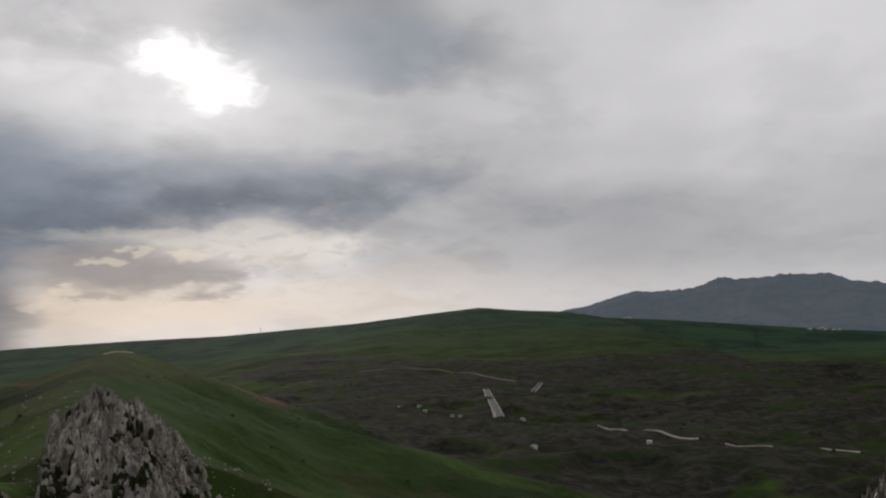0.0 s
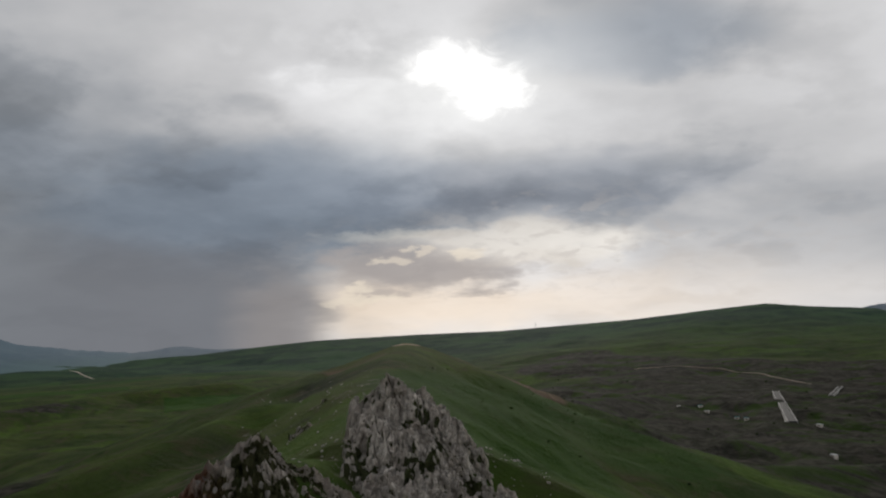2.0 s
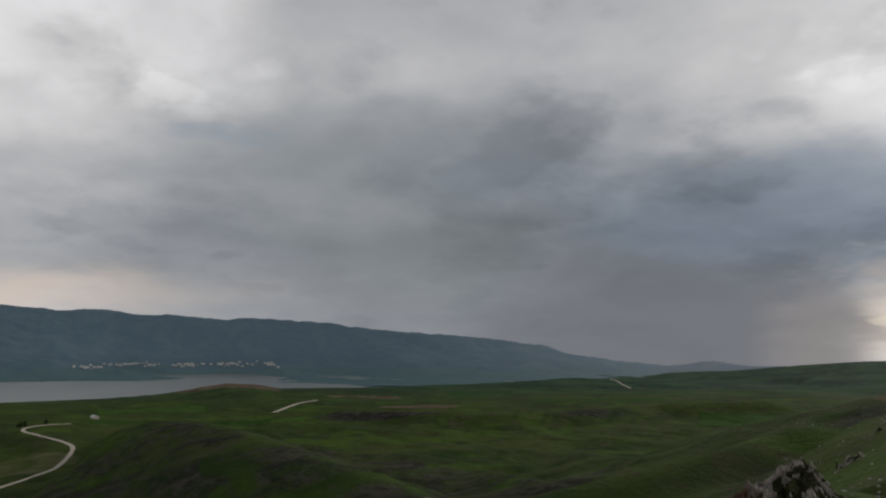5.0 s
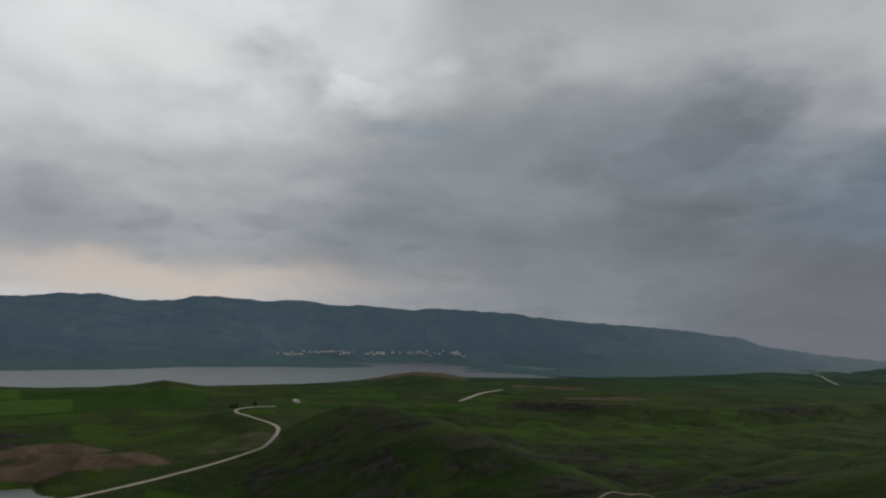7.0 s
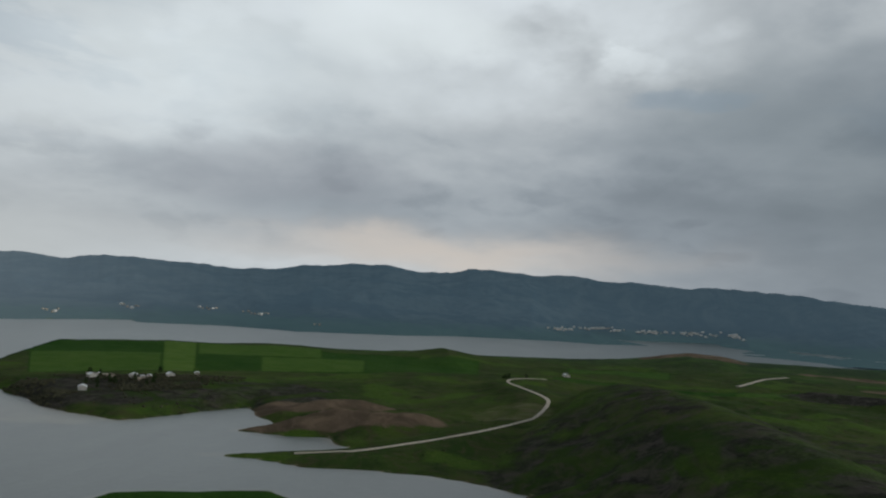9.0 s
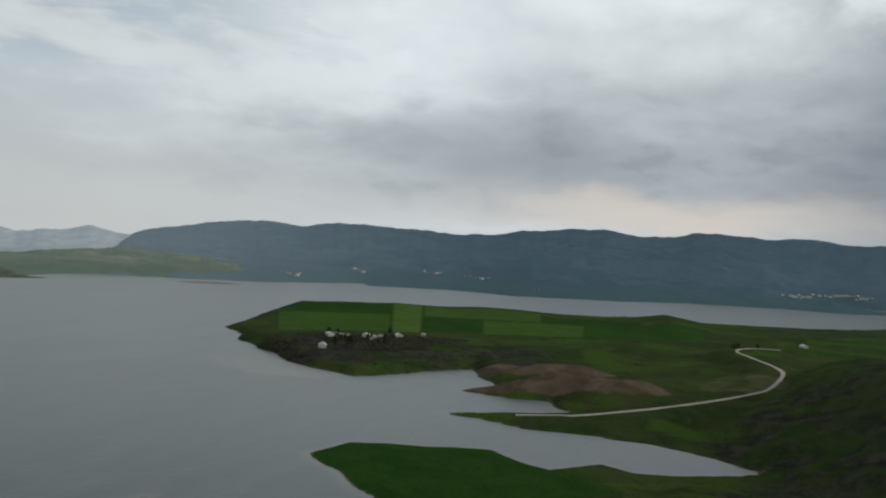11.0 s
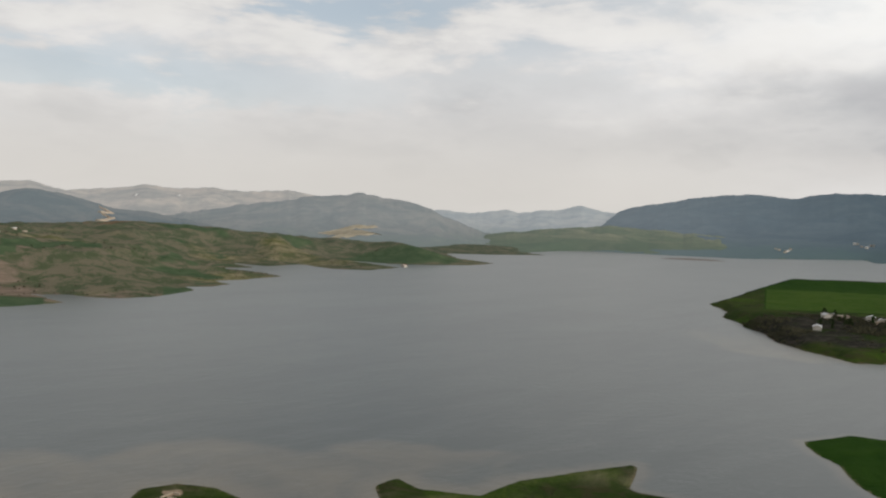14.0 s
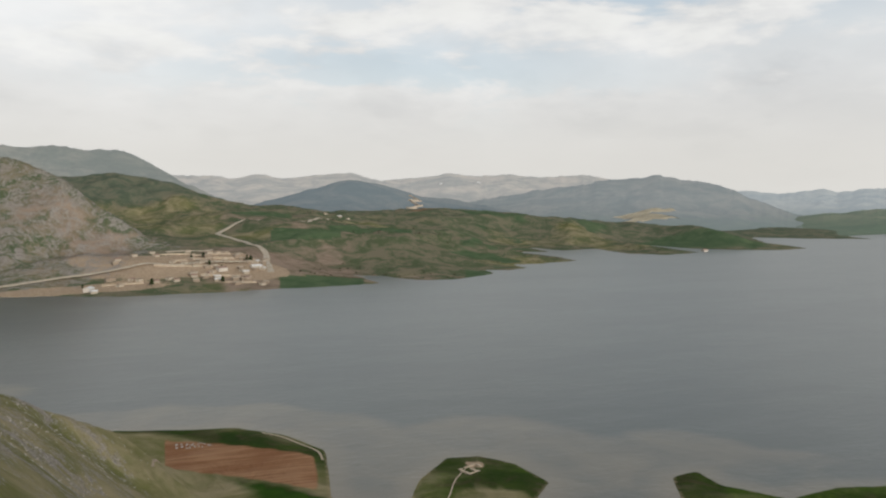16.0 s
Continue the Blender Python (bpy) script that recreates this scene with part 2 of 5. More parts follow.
def land_material():
    m, k = material("meadow_and_soil", 1.0, 0.02)
    shares = []
    for key in ("cover", "growth"):
        layer = k.node("ShaderNodeAttribute", attribute_name=key)
        parts = k.node("ShaderNodeSeparateColor")
        k.put(parts.inputs[0], layer.outputs["Color"])
        shares += [*parts.outputs, layer.outputs["Alpha"]]
    soil, crop, sand, stone, red, ripe, bad, meadow = shares
    hazed = k.node("ShaderNodeAttribute", attribute_name="hazed").outputs["Fac"]
    broad = k.noise(k.at, 0.005, 6, 0.62, 0.6)
    mid = k.noise(k.at, 0.03, 7, 0.64, 0.6)
    fine = k.noise(k.at, 0.30, 6, 0.68)
    tuft = k.noise(k.at, 1.4, 4, 0.6)

    def off(v, amount):
        return k.mul(k.math("SUBTRACT", v, 0.5), amount)

    grass = k.mix(k.ramp(broad, 0.35, 0.65), (0.027, 0.052, 0.012), (0.062, 0.086, 0.020))
    grass = k.mix(k.ramp(mid, 0.45, 0.72), grass, (0.021, 0.038, 0.012))
    brown = k.noise(k.at, 0.055, 7, 0.68, 1.0)
    grass = k.mix(k.mul(k.ramp(brown, 0.49, 0.62), 0.75), grass, (0.062, 0.056, 0.029))
    grass = k.mix(k.mul(k.ramp(fine, 0.45, 0.75), 0.35), grass, (0.066, 0.076, 0.026))
    flush = k.noise(k.at, 0.009, 6, 0.62, 0.8)
    grass = k.mix(k.mul(k.ramp(flush, 0.52, 0.62), 0.85), grass, k.mix(k.ramp(fine, 0.35, 0.7), (0.044, 0.088, 0.013), (0.080, 0.122, 0.021)))
    # dry pasture on the southern shore, its base colour paled for haze
    grass = k.mix(k.mul(hazed, 0.8), grass, k.mix(k.ramp(k.add(mid, off(fine, 0.5)), 0.42, 0.58), (0.105, 0.132, 0.078), (0.235, 0.205, 0.150)))
    dark_crop = k.mix(k.ramp(mid, 0.3, 0.7), (0.020, 0.058, 0.008), (0.032, 0.076, 0.011))
    rich = k.mix(k.ramp(mid, 0.3, 0.7), (0.070, 0.132, 0.022), (0.098, 0.155, 0.030))
    # southern crops greyed and paled for the same haze
    tall = k.mix(k.mul(hazed, 0.92), k.mix(k.ramp(crop, 0.5, 1.0), dark_crop, rich), k.mix(k.ramp(mid, 0.35, 0.65), (0.072, 0.118, 0.062), (0.115, 0.158, 0.088)))
    col = k.mix(k.ramp(crop, 0.05, 0.5), grass, tall)
    # far meadow, with the haze of distance put into its base colour
    col = k.mix(k.mul(meadow, 0.9), col, k.mix(hazed, k.mix(k.ramp(broad, 0.42, 0.58), (0.018, 0.044, 0.034), (0.034, 0.080, 0.040)), k.mix(k.ramp(mid, 0.40, 0.60), (0.095, 0.122, 0.090), (0.160, 0.166, 0.120))))
    straw = k.mix(k.ramp(mid, 0.35, 0.65), (0.16, 0.16, 0.065), (0.32, 0.275, 0.17))
    col = k.mix(k.ramp(k.add(ripe, off(mid, 0.6)), 0.25, 0.85), col, straw)
    dark_earth = k.mix(k.ramp(fine, 0.35, 0.7), (0.018, 0.0168, 0.0155), (0.046, 0.041, 0.037))
    dark_earth = k.mix(k.ramp(brown, 0.45, 0.62), dark_earth, (0.068, 0.059, 0.052))
    dark_earth = k.mix(k.ramp(k.noise(k.at, 0.011, 6, 0.65, 1.5), 0.50, 0.62), dark_earth, (0.030, 0.052, 0.012))
    col = k.mix(k.mul(k.ramp(k.add(bad, off(mid, 1.1)), 0.35, 0.8), 0.9), col, dark_earth)
    # southern soil paled for haze as well
    earth = k.mix(hazed, k.mix(k.ramp(mid, 0.35, 0.65), (0.085, 0.064, 0.044), (0.165, 0.120, 0.082)), k.mix(k.ramp(mid, 0.3, 0.7), (0.20, 0.152, 0.116), (0.33, 0.255, 0.20)))
    earth = k.mix(k.mul(k.ramp(fine, 0.5, 0.75), 0.5), earth, (0.08, 0.085, 0.04))
    col = k.mix(k.ramp(k.add(soil, off(mid, 0.9)), 0.3, 0.75), col, earth)
    plough = k.node("ShaderNodeMapping")
    plough.inputs["Scale"].default_value = (0.06, 1.0, 0.3)
    plough.inputs["Rotation"].default_value = (0, 0, radians(-12))
    k.put(plough.inputs["Vector"], k.at)
    mid_rows = k.noise(plough.outputs[0], 0.35, 4, 0.6, 0.3)
    furrow = k.mix(k.ramp(k.add(k.mul(mid, 0.5), k.mul(mid_rows, 0.5)), 0.4, 0.6), (0.25, 0.125, 0.066), (0.37, 0.215, 0.125))
    col = k.mix(k.ramp(k.add(red, off(fine, 0.25)), 0.3, 0.7), col, furrow)
    beach = k.mix(k.ramp(fine, 0.3, 0.7), (0.34, 0.25, 0.175), (0.49, 0.385, 0.28))
    col = k.mix(k.ramp(k.add(sand, off(fine, 0.5)), 0.3, 0.7), col, beach)
    rubble = k.mix(k.ramp(tuft, 0.35, 0.65), (0.19, 0.172, 0.156), (0.385, 0.35, 0.318))
    col = k.mix(k.ramp(k.add(k.add(stone, off(brown, 1.6)), k.add(off(fine, 0.9), off(tuft, 0.4))), 0.42, 0.75), col, rubble)
    k.put(k.shader.inputs["Base Color"], col)
    bump(k, k.add(k.add(k.mul(mid, 3.0), k.mul(fine, 0.7)), k.mul(tuft, 0.12)), 0.8, 2.0)
    return m


def rock_material():
    m, k = material("weathered_limestone", 0.93, 0.2)
    wide = k.noise(k.at, 0.16, 6, 0.65, 0.5)
    fine = k.noise(k.at, 1.6, 7, 0.7, 0.4)
    stretch = k.node("ShaderNodeMapping")
    stretch.inputs["Scale"].default_value = (1.0, 1.0, 0.22)
    k.put(stretch.inputs["Vector"], k.at)
    flute = k.noise(stretch.outputs[0], 1.1, 5, 0.6, 0.3)
    moss = k.node("ShaderNodeAttribute", attribute_name="moss").outputs["Fac"]
    col = k.mix(k.ramp(wide, 0.35, 0.65), (0.45, 0.40, 0.355), (0.60, 0.555, 0.505))
    col = k.mix(k.ramp(fine, 0.5, 0.72), col, (0.70, 0.66, 0.62))
    col = k.mix(k.mul(k.ramp(flute, 0.46, 0.32), 0.55), col, (0.10, 0.09, 0.08))
    tone = k.node("ShaderNodeAttribute", attribute_name="tone").outputs["Fac"]
    shade = k.ramp(tone, 0.0, 1.0, 0.80, 1.26)
    col = k.mix(1.0, col, k.vector(shade, shade, shade), "MULTIPLY")
    green = k.mix(k.ramp(fine, 0.35, 0.7), (0.045, 0.056, 0.022), (0.095, 0.10, 0.045))
    col = k.mix(k.ramp(k.add(moss, k.mul(k.math("SUBTRACT", fine, 0.5), 0.8)), 0.35, 0.65), col, green)
    rust = k.node("ShaderNodeAttribute", attribute_name="rust").outputs["Fac"]
    col = k.mix(k.mul(rust, k.ramp(wide, 0.3, 0.6)), col, (0.22, 0.09, 0.05))
    k.put(k.shader.inputs["Base Color"], col)
    bump(k, k.add(k.mul(flute, 0.7), k.mul(fine, 0.5)), 1.0, 0.9)
    return m


def plain_material(name, one, two, scale=0.5, rough=0.85, specular=0.25):
    """A surface of two close tones with grain and stains."""
    m, k = material(name, rough, specular)
    stain = k.noise(k.at, scale, 5, 0.6, 0.4)
    grit = k.noise(k.at, scale * 9, 4, 0.6)
    col = k.mix(k.ramp(stain, 0.35, 0.65), one, two)
    col = k.mix(k.mul(k.ramp(grit, 0.5, 0.8), 0.35), col, tuple(c * 0.7 for c in one))
    k.put(k.shader.inputs["Base Color"], col)
    bump(k, grit, 0.4, 0.05)
    return m


def water_material():
    m, k = material("lake_water", 0.3, 0.5)
    lie = k.node("ShaderNodeMapping")
    lie.inputs["Scale"].default_value = (0.6, 1.6, 1.0)
    lie.inputs["Rotation"].default_value = (0, 0, radians(35))
    k.put(lie.inputs["Vector"], k.at)
    chop = k.noise(lie.outputs[0], 0.03, 3, 0.5, 0.0)
    gust = k.noise(lie.outputs[0], 0.006, 6, 0.6, 0.4)
    gust = k.add(k.mul(gust, 0.72), k.mul(chop, 0.28))
    k.put(k.shader.inputs["Base Color"], k.mix(k.ramp(gust, 0.35, 0.65), (0.038, 0.056, 0.055), (0.070, 0.090, 0.087)))
    silt = k.node("ShaderNodeAttribute", attribute_name="silt").outputs["Fac"]
    body = k.shader.inputs["Base Color"].links[0].from_socket
    murk = k.ramp(k.add(silt, k.mul(k.math("SUBTRACT", k.noise(k.at, 0.03, 5, 0.6, 0.8), 0.5), 0.6)), 0.1, 1.0)
    k.put(k.shader.inputs["Base Color"], k.mix(k.mul(murk, 0.8), body, (0.235, 0.195, 0.135)))
    k.put(k.shader.inputs["Roughness"], 0.29)
    wave = k.node("ShaderNodeMapping")
    wave.inputs["Scale"].default_value = (0.7, 1.0, 1.0)
    wave.inputs["Rotation"].default_value = (0, 0, radians(22))
    k.put(wave.inputs["Vector"], k.at)
    ripple = k.noise(wave.outputs[0], 0.20, 5, 0.62, 0.6)
    bump(k, k.mul(ripple, k.ramp(gust, 0.35, 0.6, 0.25, 1.0)), 0.35, 0.9)
    return m


def range_material(name, low, high, streaks, haze_tint, glow):
    """Far slopes of woods, pasture and bare ribs, with distance haze put into their colour and a faint emission."""
    m, k = material(name, 1.0, 0.0)
    wide = k.noise(k.at, 0.0045, 8, 0.66, 0.8)
    woods = k.noise(k.at, 0.014, 7, 0.68, 0.6)
    ribs = k.noise(k.at, 0.05, 5, 0.65, 0.4)
    col = k.mix(k.ramp(wide, 0.38, 0.62), low, high)
    col = k.mix(k.mul(k.ramp(woods, 0.44, 0.64), 0.4), col, streaks)
    col = k.mix(k.mul(k.ramp(ribs, 0.55, 0.72), 0.15), col, tuple(min(1.0, c * 1.5) for c in high))
    # pasture along the foot of the slope
    foot = k.node("ShaderNodeSeparateXYZ")
    k.put(foot.inputs[0], k.at)
    low_land = k.ramp(k.add(foot.outputs[2], k.mul(k.math("SUBTRACT", woods, 0.5), 90.0)), 60.0, 15.0)
    col = k.mix(k.mul(low_land, 0.7), col, tuple(0.5 * (a + b) for a, b in zip(streaks, (0.035, 0.085, 0.035))))
    k.put(k.shader.inputs["Base Color"], col)
    # haze painted as emission of the slope itself, thicker where veil is high
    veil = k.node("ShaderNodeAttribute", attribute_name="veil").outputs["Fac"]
    k.put(k.shader.inputs["Emission Color"], k.mix(veil, haze_tint, (0.150, 0.178, 0.200)))
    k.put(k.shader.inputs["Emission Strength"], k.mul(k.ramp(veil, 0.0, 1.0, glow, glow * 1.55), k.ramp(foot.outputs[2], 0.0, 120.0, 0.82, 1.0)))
    bump(k, k.add(k.mul(woods, 1.0), k.mul(ribs, 0.35)), 0.45, 8.0)
    return m


LAND = land_material()
WATER = water_material()
ROCK = rock_material()
TRACK = plain_material("pale_dirt_track", (0.41, 0.35, 0.275), (0.51, 0.45, 0.365), 0.2)
SANDY = plain_material("pale_sandy_stone", (0.44, 0.36, 0.27), (0.56, 0.47, 0.37), 0.4)
ASPHALT = plain_material("worn_asphalt", (0.065, 0.063, 0.06), (0.10, 0.096, 0.09), 0.15)
CONCRETE = plain_material("bare_concrete", (0.38, 0.37, 0.35), (0.48, 0.47, 0.45), 0.3)
PLASTER = plain_material("pale_plaster", (0.55, 0.50, 0.44), (0.66, 0.62, 0.56), 0.5)
MUD = plain_material("mud_plaster", (0.28, 0.22, 0.17), (0.36, 0.29, 0.22), 0.5)
SHEET_ROOF = plain_material("white_sheet_roof", (0.60, 0.60, 0.60), (0.74, 0.74, 0.73), 0.4, 0.5, 0.4)
RUST_ROOF = plain_material("rusty_sheet_roof", (0.26, 0.16, 0.12), (0.34, 0.24, 0.20), 0.6, 0.6)
TEAL = plain_material("teal_tarpaulin", (0.06, 0.26, 0.30), (0.10, 0.33, 0.36), 0.8, 0.6)
DARK = plain_material("dark_opening", (0.02, 0.02, 0.022), (0.03, 0.03, 0.032), 1.0, 0.4)
WOOD = plain_material("grey_timber", (0.14, 0.10, 0.07), (0.20, 0.15, 0.11), 1.0)
STEEL = plain_material("galvanised_steel", (0.30, 0.31, 0.32), (0.38, 0.39, 0.40), 1.0, 0.5)
SCRUB = plain_material("grey_brown_scrub", (0.045, 0.045, 0.028), (0.080, 0.076, 0.046), 0.3, 0.95, 0.1)
LEAF = plain_material("dark_foliage", (0.022, 0.040, 0.014), (0.045, 0.070, 0.022), 0.6, 0.9, 0.1)
BARK = plain_material("brown_bark", (0.08, 0.06, 0.045), (0.13, 0.10, 0.08), 2.0)
# range tones blued and paled for distance; last two values set the haze glow
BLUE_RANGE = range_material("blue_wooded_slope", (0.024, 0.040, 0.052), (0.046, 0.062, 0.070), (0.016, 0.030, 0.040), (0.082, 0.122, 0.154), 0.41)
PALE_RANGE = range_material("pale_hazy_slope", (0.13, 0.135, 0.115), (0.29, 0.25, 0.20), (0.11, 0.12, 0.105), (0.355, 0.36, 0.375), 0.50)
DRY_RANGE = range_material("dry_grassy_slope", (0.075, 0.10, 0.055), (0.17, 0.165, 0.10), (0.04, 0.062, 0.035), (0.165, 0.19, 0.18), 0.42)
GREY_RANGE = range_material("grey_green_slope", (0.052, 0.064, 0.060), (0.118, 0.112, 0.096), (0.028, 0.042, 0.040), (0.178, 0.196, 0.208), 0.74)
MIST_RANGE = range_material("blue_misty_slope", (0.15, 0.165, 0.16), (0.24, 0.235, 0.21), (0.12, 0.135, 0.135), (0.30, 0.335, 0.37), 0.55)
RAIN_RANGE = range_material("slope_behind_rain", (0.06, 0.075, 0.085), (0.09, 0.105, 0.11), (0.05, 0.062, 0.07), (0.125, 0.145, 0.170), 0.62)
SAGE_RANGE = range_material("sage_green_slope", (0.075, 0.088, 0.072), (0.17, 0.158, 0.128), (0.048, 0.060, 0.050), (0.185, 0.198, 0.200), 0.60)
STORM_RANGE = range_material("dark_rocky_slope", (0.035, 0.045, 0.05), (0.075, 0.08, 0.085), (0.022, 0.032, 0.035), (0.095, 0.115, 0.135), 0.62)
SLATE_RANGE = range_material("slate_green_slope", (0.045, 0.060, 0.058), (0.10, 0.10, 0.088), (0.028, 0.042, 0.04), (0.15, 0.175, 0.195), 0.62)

# ---- lie of the land ----
def grain2(x, y, seed=0.0):
    """Value noise from 0 to 1 on a unit lattice."""
    xi, yi = np.floor(x), np.floor(y)
    fx, fy = x - xi, y - yi
    fx, fy = fx * fx * (3 - 2 * fx), fy * fy * (3 - 2 * fy)

    def spot(i, j):
        v = np.sin(i * 127.1 + j * 311.7 + seed * 74.7) * 43758.5453
        return v - np.floor(v)

    a = spot(xi, yi) * (1 - fx) + spot(xi + 1, yi) * fx
    b = spot(xi, yi + 1) * (1 - fx) + spot(xi + 1, yi + 1) * fx
    return a * (1 - fy) + b * fy


def rough2(x, y, size, octaves=4, seed=0.0, fade=0.5):
    """Fractal noise from about -1 to 1, its largest forms of the given size in metres."""
    total, amp, norm = 0.0, 1.0, 0.0
    for o in range(octaves):
        f = 2.03 ** o / size
        total = total + amp * (grain2(x * f + 17.3 * o, y * f - 9.1 * o, seed + o) * 2 - 1)
        norm += amp
        amp *= fade
    return total / norm * 1.6


def ridged2(x, y, size, octaves=4, seed=0.0):
    """Noise with sharp crests, 0 to 1."""
    total, amp, norm = 0.0, 1.0, 0.0
    for o in range(octaves):
        f = 2.1 ** o / size
        n = grain2(x * f + 5.7 * o, y * f + 3.3 * o, seed + o)
        total = total + amp * (1 - np.abs(2 * n - 1))
        norm += amp
        amp *= 0.5
    return total / norm


def step(v, lo, hi):
    t = np.clip((v - lo) / (hi - lo), 0, 1)
    return t * t * (3 - 2 * t)


def spot_at(bearing, far, z=0.0):
    """A point by its bearing (leftwards from +y), distance and height over the lake, from the summit."""
    b = radians(bearing)
    return -far * math.sin(b), far * math.cos(b), z


# the lake's outline in plan: near shore with its capes, village shore, far shore
NEAR_SHORE = [
    (-2450, 1380), (-2380, 1100), (-2300, 800), (-2150, 450), (-2080, 200), (-2030, -150), (-1980, -480), (-1760, -720), (-1500, -668),
    (-1322, -628), (-1240, -600), (-1157, -584), (-1080, -520), (-1014, -498), (-911, -387), (-868, -366), (-830, -319), (-800, -265), (-818, -242), (-882, -202),
    (-933, -160), (-858, -134), (-821, -112), (-832, -97), (-773, -143), (-766, -110), (-761, -86), (-770, -54), (-734, -45), (-710, -24), (-688, -65),
    (-661, -143), (-654, -105), (-632, -67), (-629, -29), (-620, 23), (-602, 56), (-579, 86), (-566, 100), (-552, 82), (-530, 43), (-526, 18),
]
CAPE_SHORE = [
    (-540, -4), (-512, -36), (-524, -55), (-549, -78), (-545, -98), (-536, -118), (-535, -145), (-526, -170), (-486, -185), (-466, -170), (-456, -155), (-430, -138),
    (-412, -118), (-350, -150), (-331, -204), (-370, -222), (-351, -230), (-304, -247), (-274, -245), (-257, -268), (-260, -287), (-244, -286),
    (-224, -258), (-190, -250), (-171, -288), (-188, -304), (-186, -330), (-176, -346), (-160, -352), (-137, -330), (-119, -300), (-100, -290),
    (-93, -323), (-108, -383), (-95, -418), (-75, -441), (-13, -459), (60, -480), (220, -600), (420, -700), (700, -760),
]
SOUTH_SHORE = [
    (700, -1250), (300, -1120), (87, -1065), (28, -1058), (-58, -1020), (-96, -1021), (-163, -1024), (-221, -1033), (-273, -1032), (-314, -1043),
    (-376, -1055), (-372, -1132), (-367, -1160), (-409, -1128), (-437, -1062), (-485, -1051), (-543, -1078), (-586, -1105), (-598, -1166), (-633, -1153),
    (-683, -1176), (-686, -1240), (-743, -1230), (-842, -1255), (-850, -1345), (-829, -1487), (-903, -1462), (-925, -1594), (-949, -1479), (-1037, -1502),
    (-1030, -1370), (-1080, -1307), (-1200, -1344), (-1230, -1551), (-1257, -1445), (-1319, -1370), (-1418, -1337), (-1525, -1355), (-1593, -1539), (-1720, -1724),
]
WEST_SHORE = [
    (-1868, -1623), (-2003, -1554), (-2072, -1701), (-2278, -1732), (-2421, -1725), (-2481, -1448), (-2625, -1188), (-2776, -1131), (-3054, -980), (-2877, -884),
    (-2986, -616), (-2900, -430), (-2841, -354), (-2906, -203), (-2980, -3), (-3222, 265), (-3280, 638), (-3196, 803), (-3345, 1055), (-3551, 1047), (-3949, 1008), (-3833, 1129),
    (-4010, 1462), (-4064, 1633), (-3724, 1525), (-3340, 1499), (-3095, 1332), (-2917, 1264), (-2736, 1397), (-2647, 1433), (-2470, 1403),
]
LAKE = np.array(NEAR_SHORE + CAPE_SHORE + SOUTH_SHORE + WEST_SHORE, float)


def off_shore(x, y):
    """Metres from the waterline: above 0 on land, below 0 in the lake."""
    sway = 2.5 + 4.5 * step(np.hypot(x, y), 400, 1000)
    x, y = x + rough2(x, y, 70, 3, 3.0) * sway, y + rough2(x, y, 70, 3, 8.0) * sway
    best = np.full(x.shape, 1e9)
    inside = np.zeros(x.shape, bool)
    for a, b in zip(LAKE, np.roll(LAKE, -1, axis=0)):
        ex, ey = b - a
        t = np.clip(((x - a[0]) * ex + (y - a[1]) * ey) / (ex * ex + ey * ey), 0, 1)
        best = np.minimum(best, (x - a[0] - t * ex) ** 2 + (y - a[1] - t * ey) ** 2)
        crosses = (a[1] > y) != (b[1] > y)
        with np.errstate(divide="ignore", invalid="ignore"):
            inside ^= crosses & (x < a[0] + (y - a[1]) * ex / (ey if ey else 1e-9))
    return np.where(inside, -1, 1) * np.sqrt(best)


def near_line(x, y, pts):
    """Distance in plan to a line of points (x, y, z), and the line's height there."""
    best, high = np.full(x.shape, 1e12), np.zeros(x.shape)
    for a, b in zip(pts, pts[1:]):
        ex, ey = b[0] - a[0], b[1] - a[1]
        t = np.clip(((x - a[0]) * ex + (y - a[1]) * ey) / (ex * ex + ey * ey), 0, 1)
        d = (x - a[0] - t * ex) ** 2 + (y - a[1] - t * ey) ** 2
        z = a[2] + t * (b[2] - a[2])
        high = np.where(d < best, z, high)
        best = np.minimum(best, d)
    return np.sqrt(best), high


def blob(x, y, bearing, far, rx, ry=None, turn=0.0):
    """1 inside an uneven oval in plan, 0 outside; rx along the line of sight from the summit, ry across."""
    cx, cy, _ = spot_at(bearing, far)
    a = radians(bearing + turn)
    u = -(x - cx) * math.sin(a) + (y - cy) * math.cos(a)
    v = (x - cx) * math.cos(a) + (y - cy) * math.sin(a)
    r = np.sqrt((u / rx) ** 2 + (v / (ry or rx)) ** 2) + rough2(x, y, (rx + (ry or rx)) * 0.5, 4, bearing * 0.1) * 0.3
    return step(r, 1.1, 0.75)


